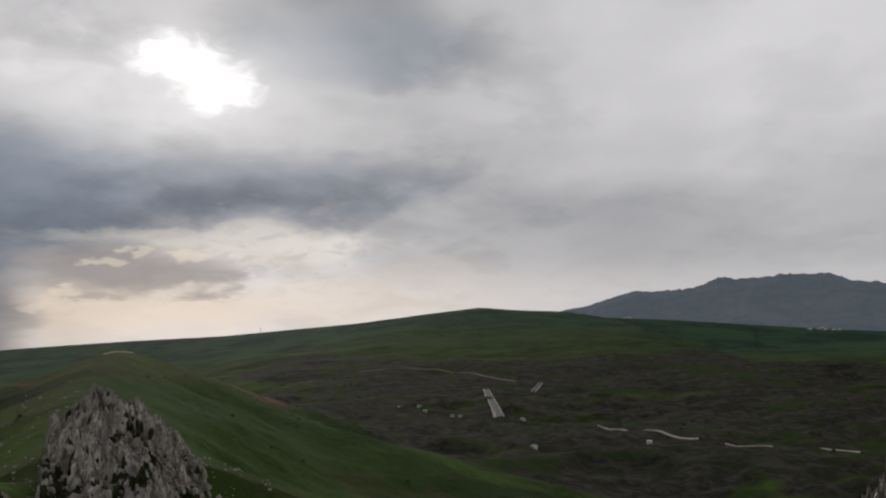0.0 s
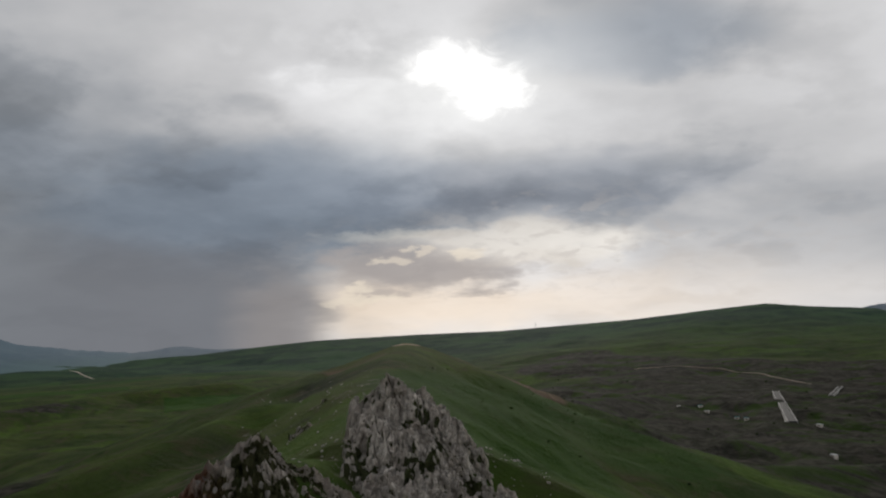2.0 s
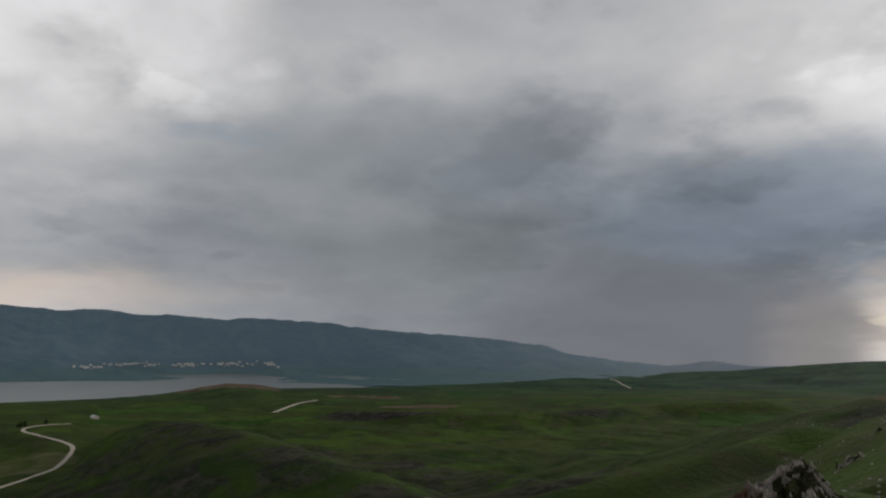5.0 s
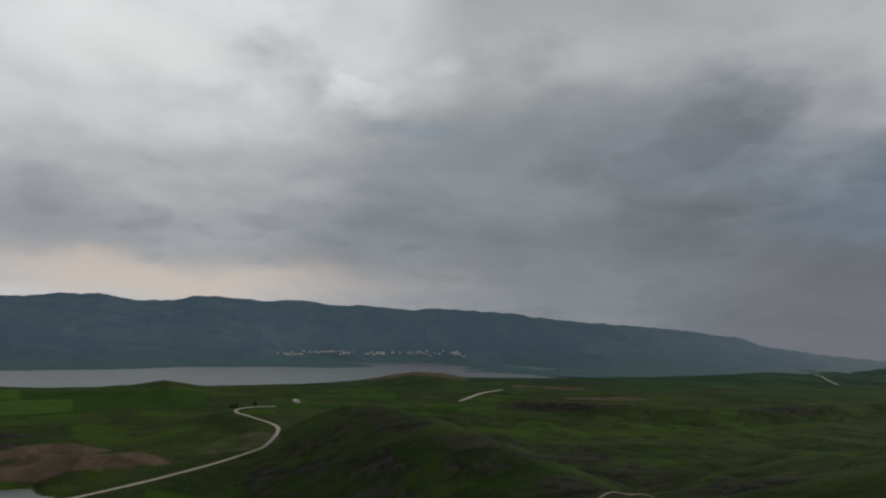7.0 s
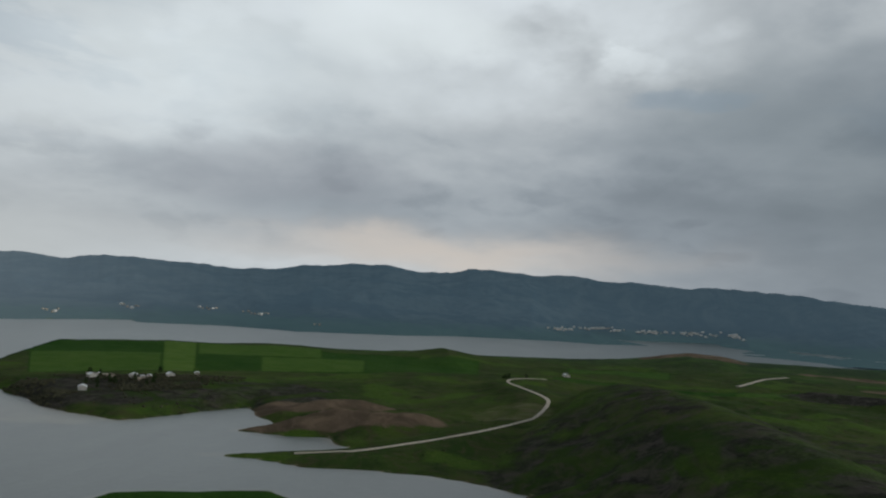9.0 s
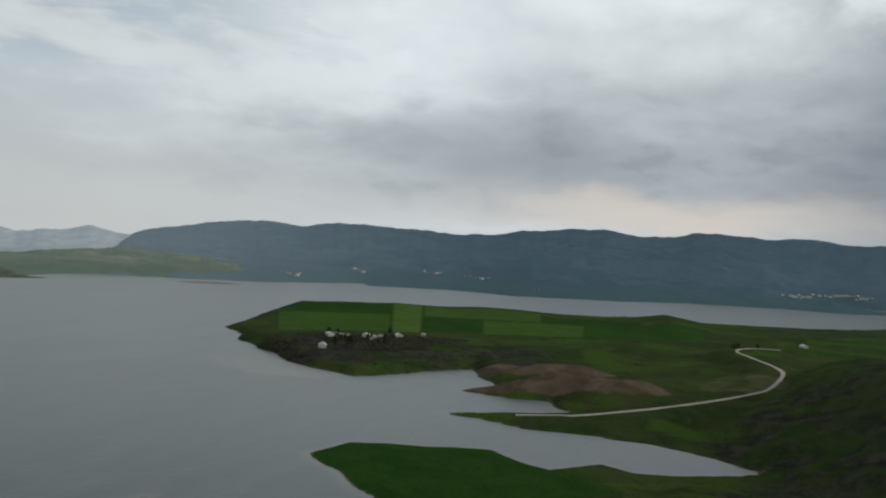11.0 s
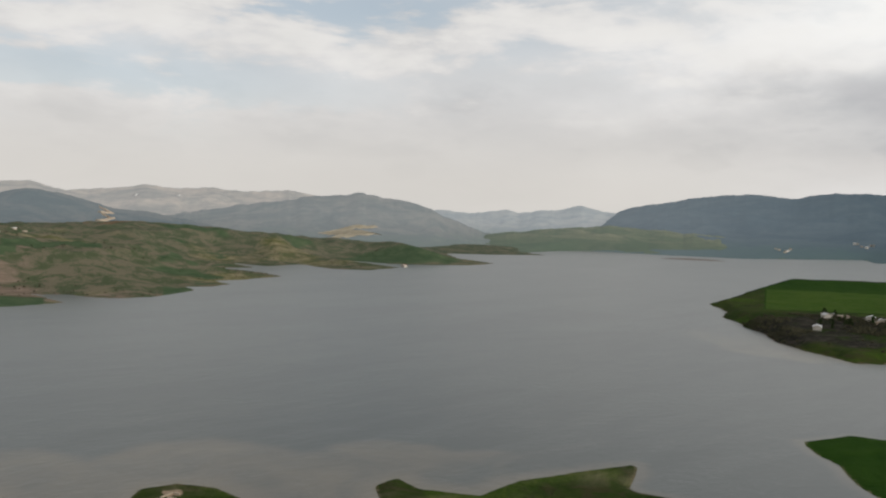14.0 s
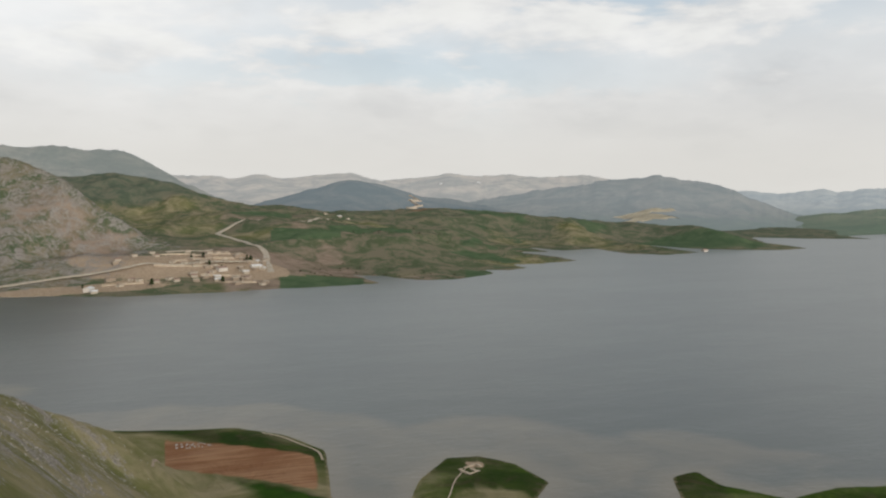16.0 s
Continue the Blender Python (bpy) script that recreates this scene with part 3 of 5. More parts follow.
# crests: points (bearing, distance, height), slope of the flanks, roundness of the crest in metres
CRESTS = [
    # the summit and its spur: saddle, crag, grassy back, bare hilltop
    ([(22, 0, 127), (22, 40, 107), (22, 80, 91), (22.5, 112, 92), (22.5, 150, 113), (23, 200, 111.5), (24, 300, 112.5), (22.5, 440, 118.5), (21.6, 560, 121.4), (20, 700, 105), (19, 900, 60)], 0.50, 16),
    ([(22.5, 150, 112), (26.4, 139, 109), (28.7, 135, 110.3), (31.5, 122, 112), (36, 112, 101), (42, 105, 84)], 0.62, 4),
    ([(23, 480, 118.5), (27.4, 450, 110), (30.5, 400, 101.7), (35.3, 340, 94.7), (42.3, 300, 87.5), (51.6, 270, 80), (60, 275, 62), (66, 300, 40)], 0.42, 10),
    ([(21.6, 560, 121.4), (17.6, 530, 107), (14.7, 505, 94), (12.1, 480, 82), (9, 462, 66), (7, 470, 53), (5, 482, 40)], 0.33, 30),
    ([(6, 560, 45), (3, 600, 41), (0, 625, 32)], 0.30, 12),
    ([(2, 470, 42), (-3, 515, 37), (-8, 560, 28)], 0.30, 12),
    ([(10, 590, 50), (7, 690, 44), (4, 760, 34)], 0.28, 14),
    ([(22.8, 400, 115.5), (18, 380, 104), (15, 368, 93), (12, 358, 80), (9, 350, 67), (5, 350, 54)], 0.36, 26),
    ([(22.6, 260, 111.5), (17, 250, 99), (13, 245, 88), (9, 240, 76), (5, 240, 64)], 0.38, 22),
    # fingers running down from the spur into both valleys
    ([(34, 345, 92), (40, 440, 66), (46, 560, 42), (50, 700, 26), (52, 800, 14)], 0.36, 14),
    ([(30.5, 400, 98), (36, 560, 62), (41, 720, 40), (45, 900, 22), (46, 1000, 12)], 0.34, 16),
    ([(25, 480, 112), (28, 700, 66), (33, 950, 40), (36, 1200, 26)], 0.30, 20),
    ([(17.6, 530, 102), (12, 640, 62), (6, 760, 42), (1, 860, 32)], 0.34, 16),
    ([(21, 650, 110), (15, 800, 68), (10, 960, 48), (5, 1150, 36)], 0.30, 20),
    ([(8, 458, 62), (0, 520, 46), (-6, 600, 36), (-11, 660, 28)], 0.32, 16),
    # escarpment in the western valley and the tableland behind it
    ([(64, 1520, 16), (57, 1400, 25), (52, 1340, 27), (47, 1400, 28), (41, 1600, 32), (34, 1700, 40)], 0.26, 12),
    ([(62, 1760, 15), (52, 1750, 23), (44, 1900, 28), (34, 2100, 40)], 0.05, 160),
    # the summit's own shoulders
    ([(-150, 0, 126), (-165, 70, 100), (-171, 200, 86), (-175, 300, 61)], 0.88, 6),
    ([(-175, 300, 61), (-178.3, 305, 52.5), (180, 312, 46), (178.35, 325, 38), (177.65, 335, 31), (176.6, 348, 21), (175.35, 366, 9)], 0.95, 5),
    ([(-60, 0, 127), (-60, 120, 96), (-50, 300, 55)], 0.45, 8),
    # dark hill towards the lake
    ([(76, 1000, 34), (74.3, 880, 56), (71.3, 780, 62), (68.7, 680, 62), (64, 560, 58), (58, 480, 48), (50, 430, 40)], 0.42, 30),
    # the track's embankment
    ([(100, 668, 1.5), (96, 668, 3), (91.9, 674, 6), (87.2, 725, 8), (83.4, 777, 12), (79.9, 860, 16), (79.2, 952, 22), (81.2, 1095, 24), (81.8, 1160, 24), (79, 1250, 24)], 0.13, 10),
    # plain rising to the northern skyline
    ([(36, 4300, 40), (33, 4300, 64), (31.5, 4300, 75), (28, 4300, 97), (25, 4200, 106), (21, 4100, 116), (15, 3900, 124), (5.7, 3700, 161), (0.9, 3600, 190), (-2.5, 3550, 209), (-5.4, 3600, 191), (-8.4, 3700, 180), (-10, 3700, 152), (-12.5, 3700, 142), (-16, 3700, 125), (-21, 3700, 93), (-26.4, 3700, 61), (-34, 3700, 30)], 0.085, 120),
    ([(22, 4850, 104), (26.5, 4850, 86), (30, 4850, 60), (34, 4850, 26), (46, 4850, 18)], 0.035, 60),
    # rises behind the western valley
    ([(74, 2300, 6), (72.4, 2300, 16), (71.4, 2300, 24), (69.9, 2300, 33), (68, 2300, 30), (66.2, 2300, 18), (62, 2350, 18), (58, 2400, 17), (52, 2600, 17), (46, 3000, 34)], 0.05, 40),
    # behind the village
    ([(-168, 1500, 260), (-175.6, 1450, 187), (-177.4, 1430, 157), (-179, 1400, 130), (179.1, 1380, 97), (176.3, 1330, 54), (173.5, 1290, 32)], 0.55, 8),
    ([(-179, 2100, 150), (178, 2050, 162), (174.9, 2000, 142), (173.1, 1950, 115), (169, 1900, 84), (164, 1800, 58)], 0.25, 20),
    ([(168, 2000, 84), (163, 2100, 72), (158, 2150, 72), (153, 2150, 67), (147.4, 2200, 56), (142, 2300, 40), (138.3, 2350, 24)], 0.075, 60),
    ([(165, 1700, 54), (161, 1560, 46), (157, 1450, 38), (154, 1380, 24)], 0.16, 12),
    ([(156, 1950, 60), (151, 1750, 40), (148, 1640, 22), (146, 1600, 10)], 0.16, 12),
    ([(171, 1650, 72), (168.5, 1480, 52), (166.5, 1330, 36), (164.5, 1220, 26)], 0.2, 10),
    ([(166, 1150, 22), (163, 1180, 31), (158, 1260, 33), (154, 1350, 24), (149, 1480, 9)], 0.20, 12),
    ([(147, 1900, 34), (141.6, 2060, 40), (138.4, 2110, 44), (136.4, 2120, 34), (135, 2130, 22), (133.5, 2100, 10), (132.2, 2060, 4)], 0.15, 20),
    ([(134, 2700, 18), (130, 3100, 20), (126, 3300, 12), (120, 3250, 5)], 0.05, 40),
    # peninsula: field plateau and low hills on its far edge
    ([(112, 1720, 15), (105, 1740, 19), (100.8, 1750, 16), (98.2, 1760, 18), (95, 1760, 14), (92.3, 1760, 8), (89.2, 1760, 18), (86.4, 1760, 31), (83.6, 1770, 17), (78, 1850, 9)], 0.055, 30),
    ([(112, 1500, 13), (105, 1450, 14), (98, 1400, 12), (92, 1350, 13), (86, 1280, 16)], 0.03, 80),
    ([(110, 1090, 13), (105, 1090, 16), (98, 1080, 15)], 0.05, 40),
    ([(98, 835, 12), (95.6, 820, 22), (93.3, 810, 21), (91.3, 800, 20), (89, 815, 19), (87, 860, 14)], 0.30, 6),
    ([(98, 880, 8), (95, 900, 17), (92.5, 920, 17), (91, 930, 13)], 0.26, 6),
]
LINES = [([spot_at(*p) for p in pts], slope, soft) for pts, slope, soft in CRESTS]


# ground levelled along lines of (bearing, distance, height), to so many metres either side
GRADED = [([spot_at(*p) for p in pts], half) for pts, half in [
    ([(97, 668, 2.5), (91.9, 674, 6), (87.2, 725, 8), (83.4, 777, 12), (81, 828, 14.5), (79.9, 860, 16), (79.2, 952, 22), (79.6, 1010, 23), (81.2, 1095, 24), (81.9, 1160, 24), (80.8, 1205, 25)], 14),
    ([(66.6, 1560, 12), (65.2, 1720, 17), (63.8, 1840, 17)], 16),
]]


def badlands(x, y):
    """1 on the bare eroded ground of the northern valley."""
    out = np.zeros(x.shape)
    for b, f, rx, ry in ((-3, 1050, 380, 260), (-17, 950, 270, 290), (-28, 1050, 420, 260), (9, 880, 170, 130), (-12, 1450, 300, 450), (2, 1500, 260, 240), (-4, 640, 150, 170), (-19, 660, 110, 150), (-29, 640, 130, 110), (5, 760, 150, 70), (11, 1200, 260, 110), (9, 1750, 260, 150), (15, 1150, 160, 50), (-22, 1500, 380, 320)):
        out = np.maximum(out, blob(x, y, b, f, rx, ry))
    return out


def land_height(x, y):
    """Height over the lake of the land at (x, y), arrays; and the distance from the waterline."""
    shore = off_shore(x, y)
    far = np.hypot(x, y)
    north = step(y, 150, 700) * step(x, -800, -150)
    inland = np.maximum(shore, 0)
    low = 1.6 * (1 - np.exp(-inland / 9)) + 6 * step(inland, 15, 320) + 17 * north * step(inland, 80, 500)
    bad = badlands(x, y)
    roll = rough2(x, y, 520, 3, 1.0) * (2.0 + 2.5 * step(x, -700, -100)) + rough2(x, y, 120, 3, 2.0) * 1.1
    gully = ridged2(x + rough2(x, y, 60, 2) * 15, y + rough2(x, y, 45, 2, 6.0) * 10, 130, 4, 5.0)
    fine = ridged2(x + rough2(x, y, 30, 2, 3.0) * 9, y, 55, 3, 7.0)
    small = rough2(x, y, 22, 3, 17.0)
    h = low + (roll + small * 0.5) * step(inland, 20, 350) - bad * ((1 - gully) * 20 + (1 - fine) * 9 - 11)
    rugged = np.maximum(step(y, 150, 450), step(-y, 950, 1100)) * step(inland, 40, 220) * (1 - step(far, 2000, 2600))
    h = h - rugged * (1 - bad) * ((1 - gully) * 13 + (1 - fine) * 5 - 6) * (1 + 0.4 * step(-y, 950, 1100))
    for pts, slope, soft in LINES:
        d, z = near_line(x, y, pts)
        d = np.maximum(d + rough2(x, y, 110, 3, slope * 40) * np.minimum(0.22 * d, 5 / slope), 0)
        tent = z - slope * (np.sqrt(d * d + soft * soft) - soft)
        tent = tent - (1 - gully) * np.minimum(d * 0.12, 8) * min(1, slope * 2.6)
        tent = tent - ((1 - fine) * np.minimum(d * 0.09, 4.5) - small * np.minimum(d * 0.02, 0.8)) * min(1, slope * 2.6)
        m = np.maximum(h, tent)
        h = m + 1.2 * np.maximum(1 - np.abs(h - tent) / 5.0, 0) ** 2
    hilly = (1 - 0.9 * blob(x, y, 170.5, 1270, 230, 170)) * step(-y, 950, 1150) * step(inland, 15, 130) * step(far, 2600, 2200)
    h = h + hilly * (rough2(x, y, 300, 4, 41.0) * 9 + (gully - 0.55) * 16 + (fine - 0.5) * 6)
    for pts, half in GRADED:
        d, z = near_line(x, y, pts)
        k = step(d, half * 3.2, half)
        h = h * (1 - k) + z * k
    cap = 128.2 - 0.46 * np.maximum(far - 1.2, 0)
    h = np.where(far < 70, np.minimum(h, cap + step(far, 40, 70) * 40), h)
    shelf = step(-y, 930, 1000)
    land = np.minimum(h, 0.3 + inland * (0.38 - 0.35 * shelf) + inland * inland * (0.0012 - 0.0001 * shelf))
    bed = np.maximum(shore * (0.12 + 0.3 * shelf), -15)
    # the plain beyond the lake lies under the foot of the range
    turn = np.degrees(np.arctan2(-x, y)) % 360
    land = land - (9 + 6 * step(turn, 64, 58)) * step(turn, 46, 51) * step(turn, 137, 133) * step(far, 2860 - 100 * step(turn, 57, 60), 2960 - 100 * step(turn, 57, 60))
    return np.where(shore > 0, land, bed), shore


# ---- the ground: one sheet from the summit to the horizon ----
def ground_sheet():
    bearings = np.concatenate([np.arange(-34, 190, 0.2), np.arange(190, 326, 2.0)])
    rings = np.concatenate([[0.0], np.geomspace(3.0, 690, 330), np.linspace(700, 2100, 145), np.geomspace(2120, 4880, 62)])
    b, r = np.meshgrid(np.radians(bearings), rings[1:])
    x, y = -r * np.sin(b), r * np.cos(b)
    z, shore = land_height(x, y)
    n, m = x.shape
    verts = np.empty((n * m + 1, 3))
    verts[:-1] = np.stack([x, y, z], -1).reshape(-1, 3)
    verts[-1] = (0, 0, 128.3)
    i, j = np.meshgrid(np.arange(n - 1), np.arange(m), indexing="ij")
    k = (j + 1) % m
    quads = np.stack([i * m + j, (i + 1) * m + j, (i + 1) * m + k, i * m + k], -1).reshape(-1, 4)
    j = np.arange(m)
    fan = np.stack([np.full(m, n * m), j, (j + 1) % m], -1)
    me = bpy.data.meshes.new("ground")
    me.vertices.add(len(verts))
    me.vertices.foreach_set("co", verts.ravel())
    me.loops.add(quads.size + fan.size)
    me.loops.foreach_set("vertex_index", np.concatenate([quads.ravel(), fan.ravel()]).astype(np.int32))
    me.polygons.add(len(quads) + len(fan))
    starts = np.concatenate([np.arange(len(quads)) * 4, quads.size + np.arange(len(fan)) * 3])
    me.polygons.foreach_set("loop_start", starts.astype(np.int32))
    me.update(calc_edges=True)
    me.polygons.foreach_set("use_smooth", np.ones(len(me.polygons), bool))
    X, Y, Z = verts[:-1].T
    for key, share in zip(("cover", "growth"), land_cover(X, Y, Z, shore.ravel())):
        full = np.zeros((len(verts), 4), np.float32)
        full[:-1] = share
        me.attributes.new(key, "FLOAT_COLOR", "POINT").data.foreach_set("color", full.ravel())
    # share of haze paling put into the southern land, by bearing and distance
    me.attributes.new("hazed", "FLOAT", "POINT").data.foreach_set("value", np.append(np.maximum(step(np.degrees(np.arctan2(-X, Y)) % 360, 118, 130), step(np.degrees(np.arctan2(-X, Y)) % 360, 106, 114) * step(np.hypot(X, Y), 2100, 2400)) * step(np.degrees(np.arctan2(-X, Y)) % 360, 210, 200) * step(np.hypot(X, Y), 850, 1000), 0.0).astype(np.float32))
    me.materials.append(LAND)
    ob = new("ground", me)
    tagged(ob, "rolling green hills with brown soil round a lake", "ground", kind="structure")
    return ob, (bearings, rings[1:], z)


def plot(x, y, b0, b1, f0, f1, skew=0.0):
    """1 on a straight-edged field between two bearings and two distances."""
    b = np.degrees(np.arctan2(-x, y)) % 360
    f = np.hypot(x, y) + (b - b0) * skew
    return step(b, b0, b0 + 0.12) * step(b, b1, b1 - 0.12) * step(f, f0, f0 + 8) * step(f, f1, f1 - 8)


def land_cover(x, y, z, shore):
    """Two sets of shares: soil, crop, sand, stone; and ploughed red earth, ripe crop, dark badland, far meadow tinted
    for haze.
    """
    zero = np.zeros(x.shape)
    far = np.hypot(x, y)
    south = step(-y, 900, 1000) * (1 - 0.75 * step(far, 2000, 2500))
    bad = badlands(x, y)
    soil = np.maximum(blob(x, y, 93.5, 810, 42, 100), blob(x, y, 96, 900, 32, 80))
    soil = np.maximum(soil, blob(x, y, 15, 600, 60, 45) * 0.8)
    soil = np.maximum(soil, south * np.clip(0.12 + 0.62 * rough2(x, y, 170, 4, 4.0, 0.6), 0, 0.75) * (1 - 0.7 * step(far, 1500, 1900)))
    soil = np.maximum(soil, blob(x, y, 69.7, 2270, 90, 150) * 0.9)
    soil = np.maximum(soil, blob(x, y, 26, 470, 50, 26) * 0.5)
    soil = np.maximum(soil, blob(x, y, 52, 1330, 40, 180) * 0.35)
    soil = np.maximum(soil, np.maximum(blob(x, y, 61, 2080, 60, 110), blob(x, y, 56.5, 1640, 32, 90) * 0.9))
    crop = np.maximum(zero, blob(x, y, 105, 480, 90, 130) * 0.5)
    crop = np.maximum(crop, np.maximum(blob(x, y, 15, 300, 220, 55) * 0.34, blob(x, y, 10, 480, 130, 80) * 0.3))
    crop = np.maximum(crop, blob(x, y, 138.4, 2000, 90, 150) * 0.5)
    crop = np.maximum(crop, south * step(shore, 10, 25) * step(rough2(x, y, 170, 5, 24.0, 0.6), 0.42, 0.72) * 0.6 * (1 - blob(x, y, -177, 1330, 320, 330)))
    crop = np.maximum(crop, blob(x, y, -16, 640, 34, 120) * 0.65)
    for b0, b1, f0, f1, share in ((107, 112.5, 1540, 1800, 0.5), (103.4, 105.6, 1220, 1800, 1.0), (105.6, 113.5, 1220, 1540, 0.78), (99.2, 103.4, 1260, 1580, 0.45), (95, 103.4, 1580, 1800, 0.8),
                                  (92, 99.2, 1300, 1580, 0.8), (84, 92, 1350, 1650, 0.6), (161.5, 167.3, 1080, 1175, 0.5), (163, 168, 1400, 1500, 0.6),
                                  (158, 164, 1520, 1600, 0.5), (166.5, 171, 1700, 1800, 0.6), (152.4, 154.4, 1130, 1290, 0.6), (40, 49, 1800, 1880, 0.62), (50, 55.5, 1990, 2120, 0.6), (57, 60, 1720, 1800, 0.7), (30, 38, 1500, 1640, 0.6)):
        crop = np.where(plot(x, y, b0, b1, f0, f1, 6.0) > 0.5, share, crop)
    crop = np.where((crop < 0.3) & (blob(x, y, 103, 1530, 300, 360) > 0.5) & (far > 1215), 0.55, crop)
    wheat = plot(x, y, 163.2, 177, 230, 334, -3.8)
    crop = np.where(wheat > 0.5, 0.62, crop)
    # patchwork on the western plain: bearings, distances, lie of the long edges, lushness
    for b0, b1, f0, f1, lie, share in ((66, 72, 1380, 1470, 14, 0.55), (61, 66.5, 1760, 1900, -12, 0.3), (71, 78, 1650, 1790, 9, 0.7), (50, 55, 2200, 2420, 18, 0.5), (44, 50, 2280, 2480, -16, 0.75),
                                       (38, 43.5, 2050, 2210, 22, 0.6), (31, 37, 2000, 2180, -10, 0.4), (36, 41, 2700, 2950, 20, 0.5), (27, 34, 2600, 2850, 14, 0.7), (57, 61, 1500, 1560, 10, 0.8),
                                       (74, 79, 1340, 1420, -8, 0.6), (63, 67, 1420, 1500, 16, 0.75)):
        crop = np.where(plot(x, y, b0, b1, f0, f1, lie) > 0.5, share, crop)
    for b0, b1, f0, f1 in ((105.6, 113.5, 1220, 1540), (99.2, 112.5, 1540, 1800), (161.5, 167.3, 1080, 1175), (163, 168, 1400, 1500), (158, 164, 1520, 1600), (166.5, 171, 1700, 1800)):
        soil = soil * (1 - plot(x, y, b0, b1, f0, f1, 6.0))
    ripe = zero
    ripe = np.maximum(ripe, blob(x, y, 36, 300, 130, 60) * 0.26)
    ripe = np.maximum(ripe, np.maximum(blob(x, y, 82, 900, 70, 60) * 0.4, blob(x, y, 152, 330, 16, 20) * 0.7))
    sand = step(shore, 4.0, 0.8) * step(shore, -40, -1) * 0.42
    sand = np.maximum(sand, blob(x, y, 172.5, 1185, 85, 140) * 0.95)
    sand = np.maximum(sand, np.maximum(blob(x, y, 168.5, 1150, 40, 35) * 0.8, blob(x, y, 177, 1200, 40, 130) * 0.85))
    sand = np.maximum(sand, blob(x, y, 179.5, 1085, 28, 110) * 0.9)
    sand = np.maximum(sand, blob(x, y, 21.6, 560, 12, 11))
    sand = np.maximum(sand, blob(x, y, 153.6, 372, 4, 7) * 0.9)
    stone = blob(x, y, 22, 140, 30, 20) * 0.3 + blob(x, y, 28, 270, 110, 34) * 0.26
    stone = np.maximum(stone, blob(x, y, -177, 1310, 230, 260) * 0.54)
    stone = np.maximum(stone, blob(x, y, -176, 270, 130, 60) * 0.5)
    soil = soil * (1 - 0.8 * blob(x, y, 174, 2020, 170, 240))
    red = np.maximum(plot(x, y, 163.4, 175.2, 334, 388, -3.8) * step(shore, 3, 9), np.maximum(blob(x, y, 9, 800, 50, 70) * 0.4, blob(x, y, 13, 680, 40, 40) * 0.5))
    red = np.maximum(red, blob(x, y, 158, 2150, 50, 110) * 0.5)
    dry = np.maximum(south * np.clip(0.16 + 0.7 * rough2(x, y, 180, 4, 14.0), 0, 0.8), blob(x, y, -177, 270, 190, 95) * 0.95)
    tilled = step(crop, 0.15, 0.4) * south
    dry, soil = dry * (1 - tilled), soil * (1 - tilled)
    dry = dry * (1 - 0.95 * blob(x, y, 176, 2030, 240, 320))
    dry = np.maximum(dry, blob(x, y, -177, 1310, 260, 280) * 0.3)
    dry = np.maximum(dry, step(-y, 120, 260) * step(far, 500, 470) * (1 - wheat) * np.clip(0.42 + 0.35 * rough2(x, y, 60, 3, 9.0), 0, 0.7))
    # grows with distance from the summit, as the painted haze tint does
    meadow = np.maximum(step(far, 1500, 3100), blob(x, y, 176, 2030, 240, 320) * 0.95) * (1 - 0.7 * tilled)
    one = np.stack([np.clip(soil, 0, 1), crop, sand, stone], -1)
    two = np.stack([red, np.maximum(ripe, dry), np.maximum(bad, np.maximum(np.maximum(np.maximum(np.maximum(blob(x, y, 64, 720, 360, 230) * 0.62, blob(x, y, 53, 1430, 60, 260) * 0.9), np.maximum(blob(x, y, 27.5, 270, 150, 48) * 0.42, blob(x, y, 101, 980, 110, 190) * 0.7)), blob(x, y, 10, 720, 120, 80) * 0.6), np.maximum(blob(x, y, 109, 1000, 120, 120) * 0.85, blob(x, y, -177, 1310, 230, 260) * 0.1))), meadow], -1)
    return one, two


GROUND, SHEET = ground_sheet()


def ground_at(x, y):
    """The sheet's height at one place."""
    bearings, rings, z = SHEET
    b = (math.degrees(math.atan2(-x, y)) + 34) % 360 - 34
    r = math.hypot(x, y)
    j = min(max(int(np.searchsorted(bearings, b)) - 1, 0), len(bearings) - 2)
    i = min(max(int(np.searchsorted(rings, r)) - 1, 0), len(rings) - 2)
    u = min(max((b - bearings[j]) / (bearings[j + 1] - bearings[j]), 0), 1)
    v = min(max((r - rings[i]) / (rings[i + 1] - rings[i]), 0), 1)
    return float((z[i, j] * (1 - u) + z[i, j + 1] * u) * (1 - v) + (z[i + 1, j] * (1 - u) + z[i + 1, j + 1] * u) * v)


def lake_sheet():
    """The water, with a share of stirred-up silt along the near capes."""
    b, r = np.meshgrid(np.radians(np.arange(50, 200, 0.4)), np.geomspace(230, 4700, 200))
    x, y = -r * np.sin(b), r * np.cos(b)
    shore = -off_shore(x, y)
    plume = 1 + 0.6 * rough2(x, y, 120, 3, 12.0)
    silt = np.maximum((0.45 + 0.3 * step(y, -215, -270)) * step(shore, (15 + 19 * step(y, -215, -270)) * np.maximum(plume, 0.1), 0), 0.55 * step(shore, 78 * np.maximum(plume, 0.1), 55 * np.maximum(plume, 0.1)) * step(y, -235, -300)) * step(r, 1150, 800)
    return x, y, silt


def lake():
    x, y, silt = lake_sheet()
    me = grid_mesh("water", x, y, np.zeros(x.shape), WATER, (("silt", silt),))
    return tagged(new("water", me), "calm grey-green lake with faint ripples", "lake", kind="structure")


